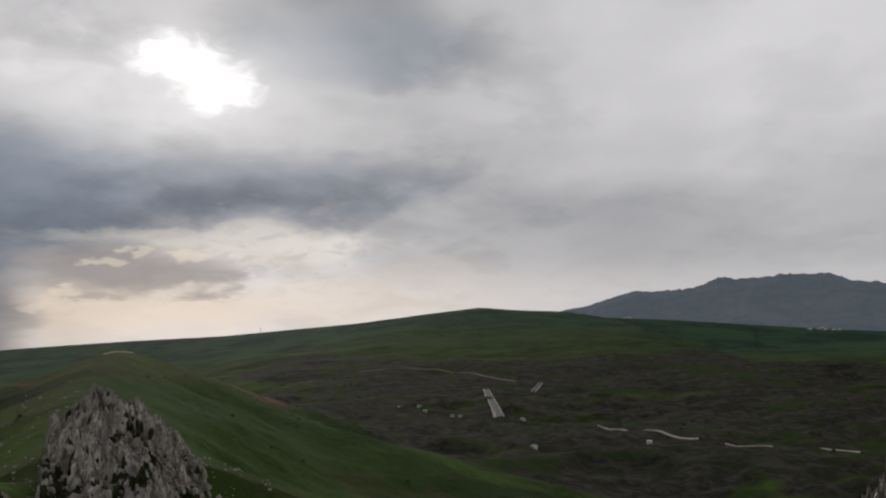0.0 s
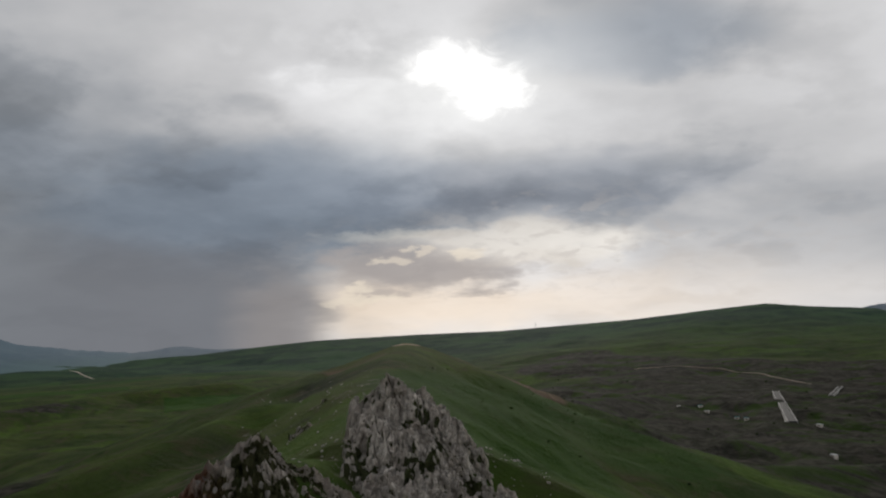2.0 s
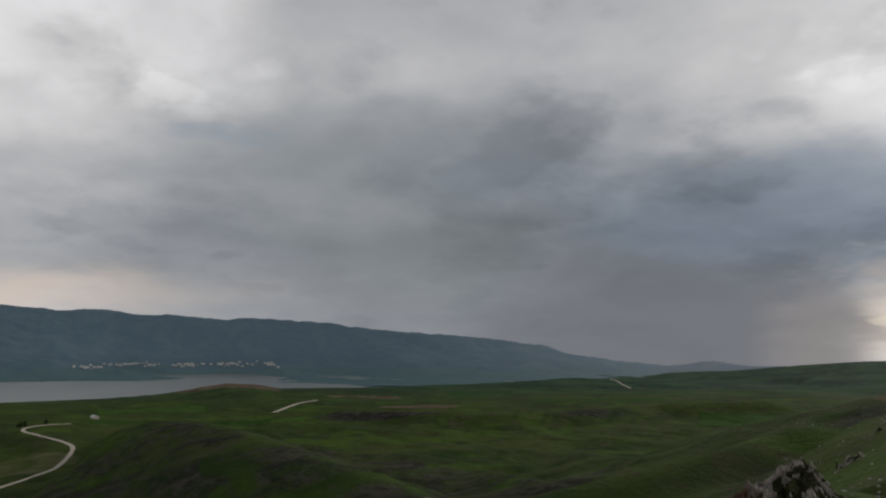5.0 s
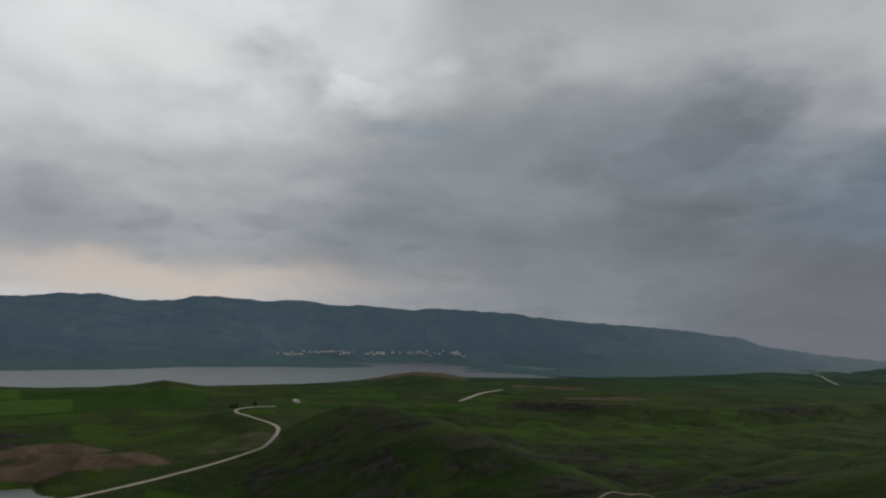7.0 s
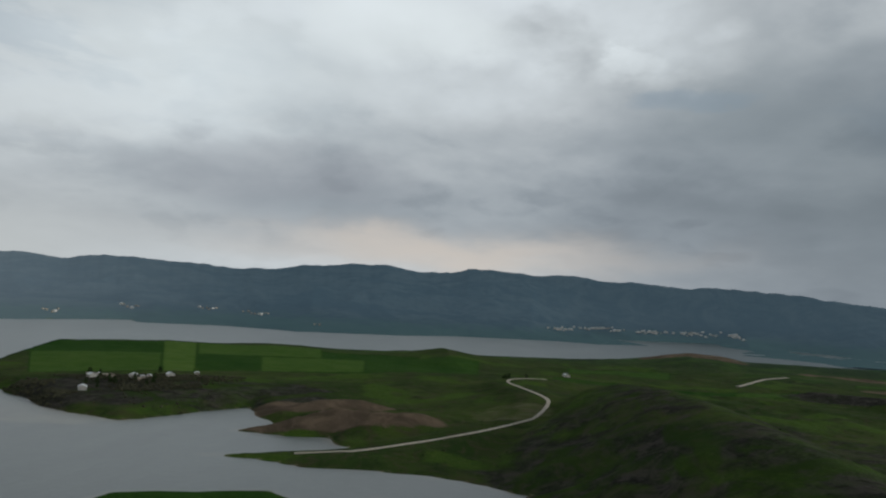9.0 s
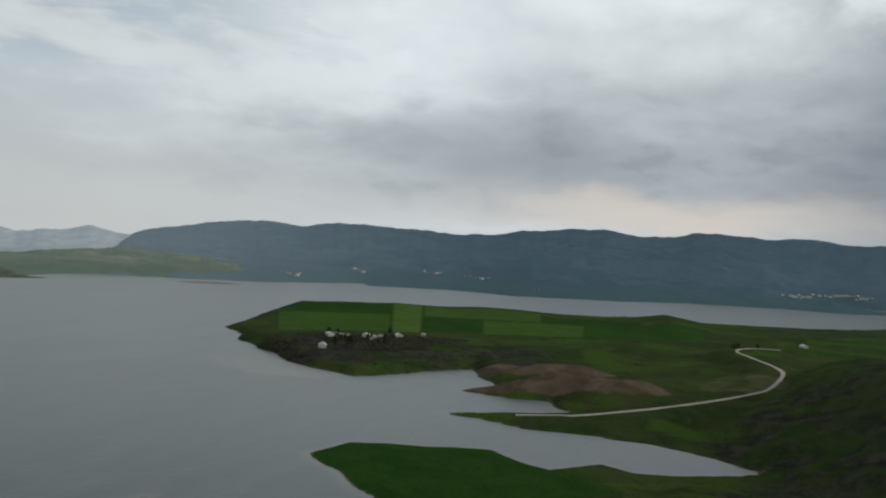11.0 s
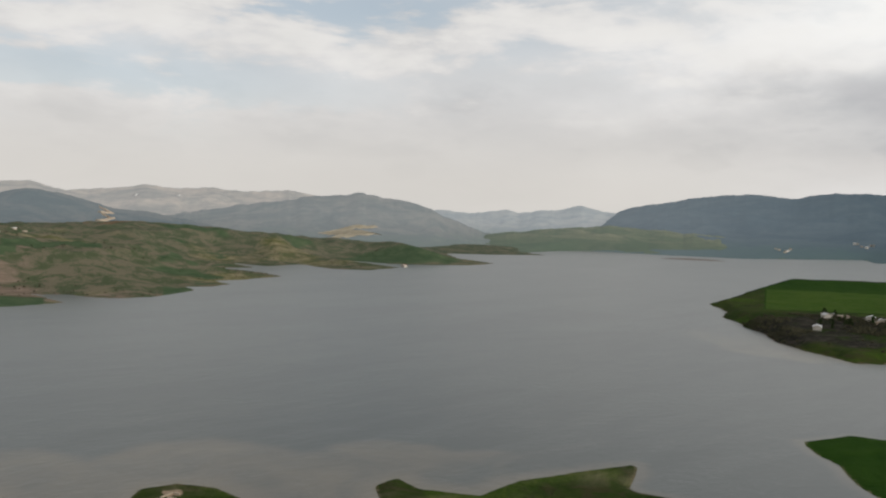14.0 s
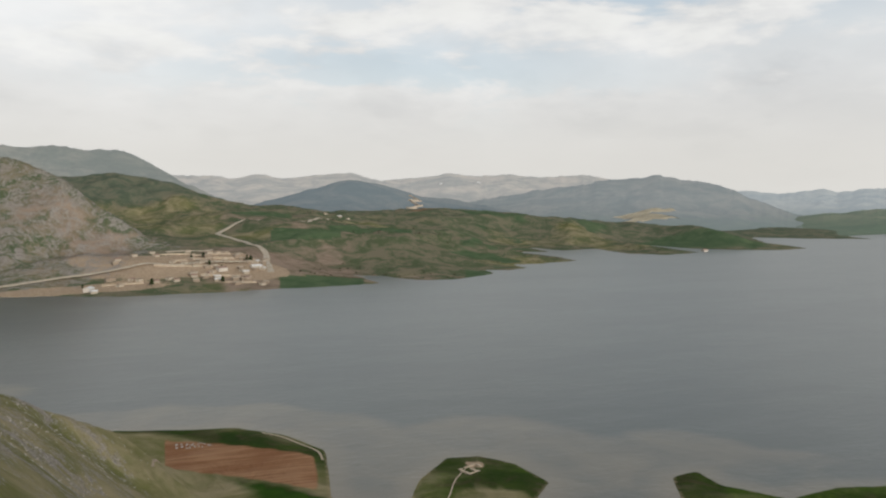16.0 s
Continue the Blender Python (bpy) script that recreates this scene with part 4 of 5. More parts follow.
def grid_mesh(name, x, y, z, mat, layers=()):
    n, m = x.shape
    i, j = np.meshgrid(np.arange(n - 1), np.arange(m - 1), indexing="ij")
    quads = np.stack([i * m + j, i * m + j + 1, (i + 1) * m + j + 1, (i + 1) * m + j], -1).reshape(-1, 4)
    me = bpy.data.meshes.new(name)
    me.from_pydata(np.stack([x, y, z], -1).reshape(-1, 3).tolist(), [], quads[:, ::-1].tolist())
    for key, values in layers:
        me.attributes.new(key, "FLOAT", "POINT").data.foreach_set("value", values.astype(np.float32).ravel())
    me.materials.append(mat)
    return me


LAKE_WATER = lake()


# ---- far ranges ----
SLOPES = []


def surface_at(x, y):
    """The highest of the ground and the far slopes at one place."""
    best = ground_at(x, y)
    bear, r = math.degrees(math.atan2(-x, y)), math.hypot(x, y)
    for b, v, far, front, back, z in SLOPES:
        for turn in (bear, bear + 360):
            if b[0] <= turn <= b[-1]:
                j = int(np.searchsorted(b, turn)) - 1
                off = r - far[j]
                t = off / (front[j] if off < 0 else back)
                if -1 <= t <= 1:
                    best = max(best, float(z[min(int(np.searchsorted(v, t)), len(v) - 1), j]))
    return best


def mountain_range(name, crest, front, back, foot, mat, label, wrinkle=1.0, pitch=0.12, lie=1.25, veil=None, shored=False):
    """A range along crest points (bearing, distance, height), falling to foot over front metres this way and back metres beyond."""
    crest = sorted(crest)
    keys = np.array(crest, float)
    b = np.arange(keys[0, 0], keys[-1, 0] + 1e-6, pitch)
    far, top = np.interp(b, keys[:, 0], keys[:, 1]), np.interp(b, keys[:, 0], keys[:, 2])
    lie = np.interp(b, *zip(*lie)) if isinstance(lie, list) else lie
    front = np.interp(b, *zip(*front)) if isinstance(front, list) else np.full(b.shape, float(front))
    kernel = np.array([1, 2, 3, 4, 3, 2, 1]) / 16
    top = np.convolve(np.pad(top, 3, mode="edge"), kernel, "valid")
    top = top + rough2(b * 60, b * 0, 70, 3, top[0]) * 5 * wrinkle + (ridged2(b * 60, b * 0, 22, 3, 2.0) - 0.5) * 7 * wrinkle
    v = np.concatenate([np.linspace(-1, 0, 64), np.linspace(0, 1, 8)[1:]])
    B, V = np.meshgrid(np.radians(b), v)
    R = far + np.where(V < 0, V * front, V * back)
    x, y = -R * np.sin(B), R * np.cos(B)
    rise = np.where(V < 0, (1 - np.abs(V)) ** lie, 1 - np.abs(V) ** 1.15)
    warp = rough2(x, y, 300, 3, 31.0) * 60
    carve = (ridged2(x + warp, y - warp, 430, 5, far[0] * 0.01) - 0.55) * 120 * wrinkle
    z = foot + (top - foot) * rise + carve * np.minimum(np.abs(V) * 2.5, 1) * (1 - np.abs(V)) * step(top - foot, 0, 120)
    if shored:
        shore = off_shore(x, y)
        z = np.where(shore > 0, np.minimum(z, 0.3 + shore * 0.12 + shore * shore * 0.0016), np.maximum(shore * 0.1, -12))
    SLOPES.append((b, v, far, front, back, z))
    n, m = x.shape
    verts = np.stack([x, y, z], -1).reshape(-1, 3)
    i, j = np.meshgrid(np.arange(n - 1), np.arange(m - 1), indexing="ij")
    quads = np.stack([i * m + j, i * m + j + 1, (i + 1) * m + j + 1, (i + 1) * m + j], -1).reshape(-1, 4)
    me = bpy.data.meshes.new(name)
    me.from_pydata(verts.tolist(), [], quads.tolist())
    me.polygons.foreach_set("use_smooth", np.ones(len(me.polygons), bool))
    # share of extra painted haze along the range
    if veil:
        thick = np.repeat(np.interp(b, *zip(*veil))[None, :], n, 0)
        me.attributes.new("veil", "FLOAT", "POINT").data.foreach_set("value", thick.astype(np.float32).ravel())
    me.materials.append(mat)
    return tagged(new(name, me), label, "mountain range", kind="structure")


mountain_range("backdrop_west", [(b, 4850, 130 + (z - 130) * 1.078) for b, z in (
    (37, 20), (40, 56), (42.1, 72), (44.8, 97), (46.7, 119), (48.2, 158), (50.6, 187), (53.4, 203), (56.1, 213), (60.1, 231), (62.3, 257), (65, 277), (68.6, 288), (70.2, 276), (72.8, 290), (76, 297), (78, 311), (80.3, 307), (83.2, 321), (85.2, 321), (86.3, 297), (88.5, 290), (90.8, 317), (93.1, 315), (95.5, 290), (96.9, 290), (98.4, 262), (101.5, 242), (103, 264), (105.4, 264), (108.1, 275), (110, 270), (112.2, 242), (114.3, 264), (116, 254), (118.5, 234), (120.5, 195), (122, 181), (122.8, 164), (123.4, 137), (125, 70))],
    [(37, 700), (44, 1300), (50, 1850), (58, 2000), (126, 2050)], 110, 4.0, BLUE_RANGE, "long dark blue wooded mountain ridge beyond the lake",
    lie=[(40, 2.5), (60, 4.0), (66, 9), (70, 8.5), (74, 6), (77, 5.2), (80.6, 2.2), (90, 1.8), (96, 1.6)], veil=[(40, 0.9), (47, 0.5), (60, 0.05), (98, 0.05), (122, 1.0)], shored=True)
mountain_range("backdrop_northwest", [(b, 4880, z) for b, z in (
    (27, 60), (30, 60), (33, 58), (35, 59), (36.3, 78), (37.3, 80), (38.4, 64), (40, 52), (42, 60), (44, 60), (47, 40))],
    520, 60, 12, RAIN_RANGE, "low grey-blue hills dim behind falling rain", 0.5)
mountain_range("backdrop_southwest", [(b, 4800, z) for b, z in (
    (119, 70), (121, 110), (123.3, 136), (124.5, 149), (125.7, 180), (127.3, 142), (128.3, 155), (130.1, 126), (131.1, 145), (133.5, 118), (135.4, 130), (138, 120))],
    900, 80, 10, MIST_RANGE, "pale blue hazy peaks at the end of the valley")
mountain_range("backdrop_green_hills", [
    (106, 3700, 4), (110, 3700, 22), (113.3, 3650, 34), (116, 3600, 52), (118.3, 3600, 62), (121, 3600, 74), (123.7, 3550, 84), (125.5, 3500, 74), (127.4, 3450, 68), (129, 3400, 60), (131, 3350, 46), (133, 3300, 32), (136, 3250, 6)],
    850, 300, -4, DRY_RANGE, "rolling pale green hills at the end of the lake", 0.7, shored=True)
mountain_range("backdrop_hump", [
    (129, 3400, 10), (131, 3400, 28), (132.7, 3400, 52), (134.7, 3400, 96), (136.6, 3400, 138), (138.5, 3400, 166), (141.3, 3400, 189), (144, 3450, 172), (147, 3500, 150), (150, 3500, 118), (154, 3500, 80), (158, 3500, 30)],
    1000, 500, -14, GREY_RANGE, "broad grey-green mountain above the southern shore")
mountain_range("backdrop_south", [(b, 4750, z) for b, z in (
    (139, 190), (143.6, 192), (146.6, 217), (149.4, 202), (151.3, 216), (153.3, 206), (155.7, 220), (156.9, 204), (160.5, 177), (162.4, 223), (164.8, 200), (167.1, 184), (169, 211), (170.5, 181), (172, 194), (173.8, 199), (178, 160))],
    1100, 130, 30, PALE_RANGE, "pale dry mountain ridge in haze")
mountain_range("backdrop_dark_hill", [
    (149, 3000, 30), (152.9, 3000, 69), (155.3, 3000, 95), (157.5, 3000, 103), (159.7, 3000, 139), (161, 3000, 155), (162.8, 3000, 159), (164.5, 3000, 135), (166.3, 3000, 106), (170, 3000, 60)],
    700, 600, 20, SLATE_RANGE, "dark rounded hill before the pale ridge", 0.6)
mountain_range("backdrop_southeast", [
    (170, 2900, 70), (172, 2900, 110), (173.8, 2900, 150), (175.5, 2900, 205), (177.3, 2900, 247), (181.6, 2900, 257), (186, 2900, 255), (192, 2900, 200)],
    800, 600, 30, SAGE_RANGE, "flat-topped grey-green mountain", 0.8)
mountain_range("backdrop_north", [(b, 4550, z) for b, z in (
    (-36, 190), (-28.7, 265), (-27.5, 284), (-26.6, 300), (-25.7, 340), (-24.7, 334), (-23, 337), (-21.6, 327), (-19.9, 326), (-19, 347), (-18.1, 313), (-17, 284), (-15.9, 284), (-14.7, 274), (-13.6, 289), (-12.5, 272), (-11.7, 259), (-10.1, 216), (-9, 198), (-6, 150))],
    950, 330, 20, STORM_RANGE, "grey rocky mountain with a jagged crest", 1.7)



def island(bearing0, bearing1, far, high):
    """A low narrow islet across the line of sight."""
    a, b = Vector(spot_at(bearing0, far)), Vector(spot_at(bearing1, far))
    u, v = np.meshgrid(np.linspace(-1, 1, 60), np.linspace(-1, 1, 24))
    mid, run = (a + b) / 2, (b - a) / 2
    side = Vector((-run.y, run.x, 0)).normalized() * 24
    x, y = mid.x + run.x * u + side.x * v, mid.y + run.y * u + side.y * v
    r = np.sqrt(u ** 2 + v ** 2) + rough2(x, y, 40, 3, 2.0) * 0.15
    me = grid_mesh("ground_islet", x, y, high * np.clip(1 - r * r, -1, 1), LAND)
    return tagged(new("ground_islet", me), "low narrow brown islet in the lake", "islet", kind="structure")


island(116.1, 120.3, 2640, 4.5)
# ---- building blocks ----
def part(name, bm, mat, parent=None, label=""):
    me = bpy.data.meshes.new(name)
    bm.normal_update()
    bm.to_mesh(me)
    bm.free()
    me.materials.append(mat)
    ob = new(name, me)
    ob.parent = parent
    return tagged(ob, label)


def box(bm, x0, x1, y0, y1, z0, z1):
    v = [bm.verts.new(p) for p in ((x0, y0, z0), (x1, y0, z0), (x1, y1, z0), (x0, y1, z0), (x0, y0, z1), (x1, y0, z1), (x1, y1, z1), (x0, y1, z1))]
    for f in ((3, 2, 1, 0), (4, 5, 6, 7), (0, 1, 5, 4), (1, 2, 6, 5), (2, 3, 7, 6), (3, 0, 4, 7)):
        bm.faces.new([v[i] for i in f])
    return v


def boxes(*sizes):
    bm = bmesh.new()
    for s in sizes:
        box(bm, *s)
    return bm


def thing(name, label, category, group="", kind=""):
    return tagged(new(name), label, category, group, kind)


def cells(x, y, size, seed):
    """Voronoi blocks: distance to the nearest joint (0 at the joint) and a random value for each block."""
    gx, gy = x / size, y / size
    ix, iy = np.floor(gx), np.floor(gy)
    d1, d2, val = np.full(x.shape, 9.0), np.full(x.shape, 9.0), np.zeros(x.shape)
    for a in (-1, 0, 1):
        for b in (-1, 0, 1):
            cx, cy = ix + a, iy + b
            r = [np.modf(np.abs(np.sin(cx * p + cy * q + seed) * 43758.5453))[0] for p, q in ((127.1, 311.7), (269.5, 183.3), (419.2, 371.9))]
            d = np.hypot(cx + r[0] - gx, cy + r[1] - gy)
            nearer = d < d1
            d2 = np.where(nearer, d1, np.minimum(d2, d))
            val = np.where(nearer, r[2], val)
            d1 = np.minimum(d1, d)
    return d2 - d1, val


# ---- the limestone crags on the spur ----
def block_mesh(seed):
    """An angular stone, about two units across."""
    r = random.Random(seed)
    bm = bmesh.new()
    bmesh.ops.create_cube(bm, size=2.0)
    bmesh.ops.bevel(bm, geom=bm.edges[:], offset=0.32, segments=1, affect="EDGES")
    for v in bm.verts:
        v.co = Vector((v.co.x * r.uniform(0.75, 1.15), v.co.y * r.uniform(0.75, 1.15), v.co.z * r.uniform(0.75, 1.15)))
    me = bpy.data.meshes.new("block")
    bm.to_mesh(me)
    bm.free()
    me.materials.append(ROCK)
    return me


BLOCKS = [block_mesh(i) for i in range(6)]


def crag(label, bearing, foot, foot_z, crest, profile, seed=1.0, rust=0.0, green=0.0, step_size=0.16, block=2.6, blocks=0):
    """A broken rock face that looks back at the summit. It rises from foot metres out at the height foot_z to its rim
    crest metres out; profile gives the rim's height (across, z), across in metres to the right of the bearing."""
    keys = np.array(profile, float)
    length = math.hypot(crest - foot, keys[:, 1].max() - foot_z)
    s = np.arange(-0.25, 1.22, step_size / length)
    w = np.arange(keys[0, 0], keys[-1, 0] + 1e-6, step_size)
    T, V = np.meshgrid(s, w, indexing="ij")
    run = T * length
    wander = rough2(V, run, 5, 3, seed + 3) * 0.9
    rim = np.interp(V + wander, keys[:, 0], keys[:, 1])
    teeth = cells(V + wander * 0.6, run * 0.05, block * 0.55, seed + 13)[1]
    rim = rim + (teeth - 0.6) * 0.7
    t = np.clip(T, 0, 1)
    # ledges: the face goes up in steps
    tier = t + 0.05 * np.sin(t * 17 + rough2(V, run, 8, 2, seed + 2) * 2.6)
    U = foot + (crest - foot) * np.minimum(T, 1) + np.maximum(T - 1, 0) * length
    Z = foot_z + (rim - foot_z) * np.clip(tier, 0, 1) - np.maximum(-T, 0) * length * 1.1 - np.maximum(T - 1, 0) * length * 0.55
    j1, r1 = cells(V + wander, run * 0.75, block, seed)
    j2, r2 = cells(V + wander * 0.5, run * 0.8, block * 0.38, seed + 5)
    j3, r3 = cells(V, run, block * 0.17, seed + 9)
    j4, r4 = cells(V + wander * 0.4, run * 0.34, block * 0.5, seed + 21)
    flute = ridged2(V + wander * 0.3, run * 0.2, 1.5, 3, seed) ** 1.5
    swell = rough2(V, run, 7, 3, seed + 4)
    out = swell * 1.3 + (r1 - 0.5) * 2.0 + (r4 - 0.5) * 1.3 + (r2 - 0.5) * 1.0 + (r3 - 0.5) * 0.8 + (flute - 0.4) * 1.6
    out = out - step(j1, 0.10, 0.0) * 0.8 - step(j4, 0.10, 0.0) * 0.6 - step(j2, 0.14, 0.0) * 0.2
    # turf in the pockets, most on the ledges half-way down
    ledge = green + 0.72 * np.exp(-((t - 0.42) / 0.16) ** 2) - 0.45 * step(t, 0.62, 0.9)
    pocket = step(rough2(V, run, 2.6, 4, seed + 7, 0.6) + rough2(V, run, 9, 2, seed + 8) * 0.5 + (0.5 - r2) * 0.9 + (0.5 - r4) * 0.9, ledge + 0.1, ledge - 0.25)
    out = out - pocket * 1.0
    earth = np.clip(np.maximum(pocket, step(j1, 0.10, 0.02) * 0.45 + step(j4, 0.10, 0.01) * 0.3 + step(j2, 0.08, 0.02) * 0.1), 0, 1)
    a = math.radians(bearing)
    U = U - out * 0.72
    Z = Z + out * 0.62
    x = -U * math.sin(a) + V * math.cos(a)
    y = U * math.cos(a) + V * math.sin(a)
    iron = rust * 0.08 + rust * 0.92 * step(-V + rough2(V, run, 4, 2, seed) * 3, keys[-1, 0] * 0.30, keys[-1, 0] * 0.62)
    me = grid_mesh("rock_outcrop", x, y, Z, ROCK, (("moss", earth), ("rust", iron), ("tone", np.clip(0.25 + 0.45 * r4 + 0.3 * r2 + 0.2 * (r3 - 0.5), 0, 1))))
    rock = tagged(new("rock_outcrop", me), label, "rock", "limestone crags")
    # loose blocks standing out of the face
    r = random.Random(int(seed))
    n, m = x.shape
    for _ in range(blocks):
        i, j = int(r.uniform(0.15, 0.86) * n), int(r.uniform(0.12, 0.88) * m)
        ob = new("block", BLOCKS[r.randrange(len(BLOCKS))])
        ob.parent = rock
        size = block * r.uniform(0.07, 0.24)
        ob.matrix_basis = pose(x[i, j], y[i, j], Z[i, j], r.uniform(-25, 25), r.uniform(-25, 25), r.uniform(0, 360)) @ Matrix.Diagonal((size * r.uniform(0.7, 1.2), size * r.uniform(0.6, 1.0), size * r.uniform(0.9, 2.0), 1))
    return rock


crag("pale fissured limestone crag on a grassy spur", 20.6, 124, 101, 150,
     [(-17, 96), (-15.6, 106.5), (-13.8, 112), (-12.9, 118.4), (-10, 119.6), (-7.6, 120.8), (-6, 121.1), (-0.8, 119.8), (2, 118.2), (4.4, 115.8), (6.2, 112.8), (8.5, 110), (11.2, 108), (13, 103), (15, 97)],
     1.0, 0.0, -0.5, 0.14, block=2.0, blocks=240)
crag("brown lichened crag with a rust-red flank", 31.2, 100, 102, 122,
     [(-17, 103), (-14.5, 107.2), (-11.3, 109.3), (-7.9, 112.8), (-4.7, 115), (-1.3, 117.3), (-0.2, 116.6), (0.8, 115.2), (2.5, 113.5), (5, 111.5), (9, 108.5), (14, 104)],
     4.0, 0.9, 0.18, 0.14, block=1.6, blocks=60)
crag("small pale rock fin beside the crag", 14.7, 112, 101, 122,
     [(-4, 100), (-2.6, 104.5), (-1.2, 107), (0.4, 107.2), (1.6, 105.6), (2.8, 103), (4, 99)], 8.0, 0.0, -0.4, 0.14, 1.6, 20)
crag("dark jagged rock at the summit's edge", -28.6, 29, 121.5, 33,
     [(-2.6, 119.5), (-1.4, 123.4), (-0.5, 124.6), (0.3, 125.3), (1.2, 125.2), (2.6, 124), (4, 121)], 12.0, 0.0, -0.2, 0.06, 0.9, 16)
for turn, far, wide, seed in ((28.7, 232, 4.6, 15.0), (27.2, 268, 2.4, 18.0)):
    low = ground_at(*spot_at(turn, far)[:2]) - 1.5
    crag("pale outcrop breaking through the spur's dark flank", turn, far, low, far + wide,
         [(-wide, low - 2), (-wide * 0.6, low + wide * 0.5), (-wide * 0.1, low + wide * 0.9), (wide * 0.4, low + wide * 0.6), (wide, low - 2)], seed, 0.0, 0.0, 0.25, 1.4, 4)


# ---- tracks and roads ----
def smooth_line(points, pace=6.0):
    """Catmull-Rom line through plan points."""
    p = [Vector(q) for q in points]
    p = [2 * p[0] - p[1], *p, 2 * p[-1] - p[-2]]
    out = []
    for a, b, c, d in zip(p, p[1:], p[2:], p[3:]):
        n = max(2, int((c - b).length / pace))
        for i in range(n):
            t = i / n
            out.append(0.5 * (2 * b + (c - a) * t + (2 * a - 5 * b + 4 * c - d) * t * t + (3 * b - 3 * c + d - a) * t ** 3))
    return [*out, p[-2]]


def track(name, label, stations, wide, mat, lift=0.35, category="track"):
    """A strip laid on the ground through stations (bearing, distance)."""
    line = smooth_line([spot_at(b, f)[:2] for b, f in stations])
    bm = bmesh.new()
    rails = []
    for i, p in enumerate(line):
        q = line[min(i + 1, len(line) - 1)] - line[max(i - 1, 0)]
        side = Vector((-q.y, q.x)).normalized()
        half = wide * 0.5 * (1 + 0.18 * float(rough2(np.array([p.x]), np.array([p.y]), 25, 2, 3.0)[0]))
        z = max(ground_at(p.x, p.y), ground_at(*(p + side * half)), ground_at(*(p - side * half)), 0.1) + lift
        row = [bm.verts.new((*(p + side * half * k), z + dz)) for k, dz in ((-1.15, -1.2), (-1, 0), (-0.4, 0.06), (0.4, 0.06), (1, 0), (1.15, -1.2))]
        rails.append(row)
    for a, b in zip(rails, rails[1:]):
        for k in range(5):
            bm.faces.new((a[k], a[k + 1], b[k + 1], b[k]))
    ob = part(name, bm, mat)
    tagged(ob, label, category, kind="structure")
    return line


track("road_shore", "pale winding dirt track above the inlet", [(96.5, 668), (93.5, 671), (91.9, 674), (87.2, 725), (83.4, 777), (81, 830), (79.9, 868), (79.15, 952), (79.6, 1010), (81.2, 1095), (82.0, 1150), (81.8, 1190), (80.8, 1215), (79.4, 1240)], 4.6, TRACK)
track("road_dirt", "straight dirt track across the meadow", [(66.8, 1545), (66.4, 1580), (65.2, 1710), (63.8, 1829)], 7, TRACK, 0.4)
track("road_white", "short white track on the far meadow", [(42.2, 2680), (42.4, 2740), (42.7, 2800), (43.2, 2950), (43.6, 3080)], 5, TRACK, 0.8)
track("road_valley", "broken pale road through the eroded valley", [(-10.4, 806), (-12.7, 780), (-15.9, 727), (-17.0, 722)], 3.2, TRACK, 0.4)
track("road_valley_east", "broken pale road through the eroded valley", [(-18.6, 709), (-20, 708), (-21.5, 706)], 2.6, TRACK, 0.4)
track("road_valley_far", "broken pale road through the eroded valley", [(-23.4, 703), (-25, 706), (-26.5, 708)], 3.6, TRACK, 0.4)
track("path_slope", "pale footpath in the western valley", [(58.6, 440), (56, 480), (54.4, 512), (52.5, 545)], 1.3, MUD, 0.2)
track("road_terrace", "pale terrace road above the village", [(174.8, 1265), (173.2, 1275), (171.8, 1290)], 8, TRACK, 0.6)
track("road_upper", "faint earth road across the upper valley", [(6, 1600), (0.3, 1570), (-3.3, 1455), (-5, 1400)], 3.5, MUD, 0.4)
track("path_field", "narrow earth path down the hillside to the field", [(174.9, 376), (175.4, 364), (175.7, 350), (175.8, 332), (175.9, 315)], 1.1, MUD, 0.12)
track("path_meadow", "short earth path on the grass below the hillside", [(178.0, 345), (177.6, 356), (177.1, 366)], 0.9, MUD, 0.12)
track("path_cape", "sandy path along the tip of the cape", [(168.6, 433), (167.3, 424), (166.2, 412), (165.4, 404), (164.7, 396), (164.4, 384)], 0.9, SANDY, 0.15)
track("path_lobe", "earth path to the foundations on the islet-like cape", [(154.2, 366), (154.9, 352), (155.2, 338), (155.6, 322)], 0.5, SANDY, 0.12)
track("road_village", "pale road climbing from the village", [(167.9, 1150), (168.2, 1220), (168.3, 1290), (169.2, 1350), (169.9, 1400), (171.0, 1460), (171.4, 1500), (170.2, 1540), (168.5, 1571)], 8, TRACK, 0.6)
track("road_village_low", "dust-covered road along the village shore", [(-173, 1140), (-175.3, 1132), (-179.5, 1150), (176, 1165), (173, 1170), (170.5, 1180), (168.2, 1190)], 9, TRACK, 0.5)
track("road_hill", "pale track on the hillside above the fields", [(166, 1560), (165.2, 1640), (164.8, 1700), (164.0, 1760)], 7, TRACK, 0.8)


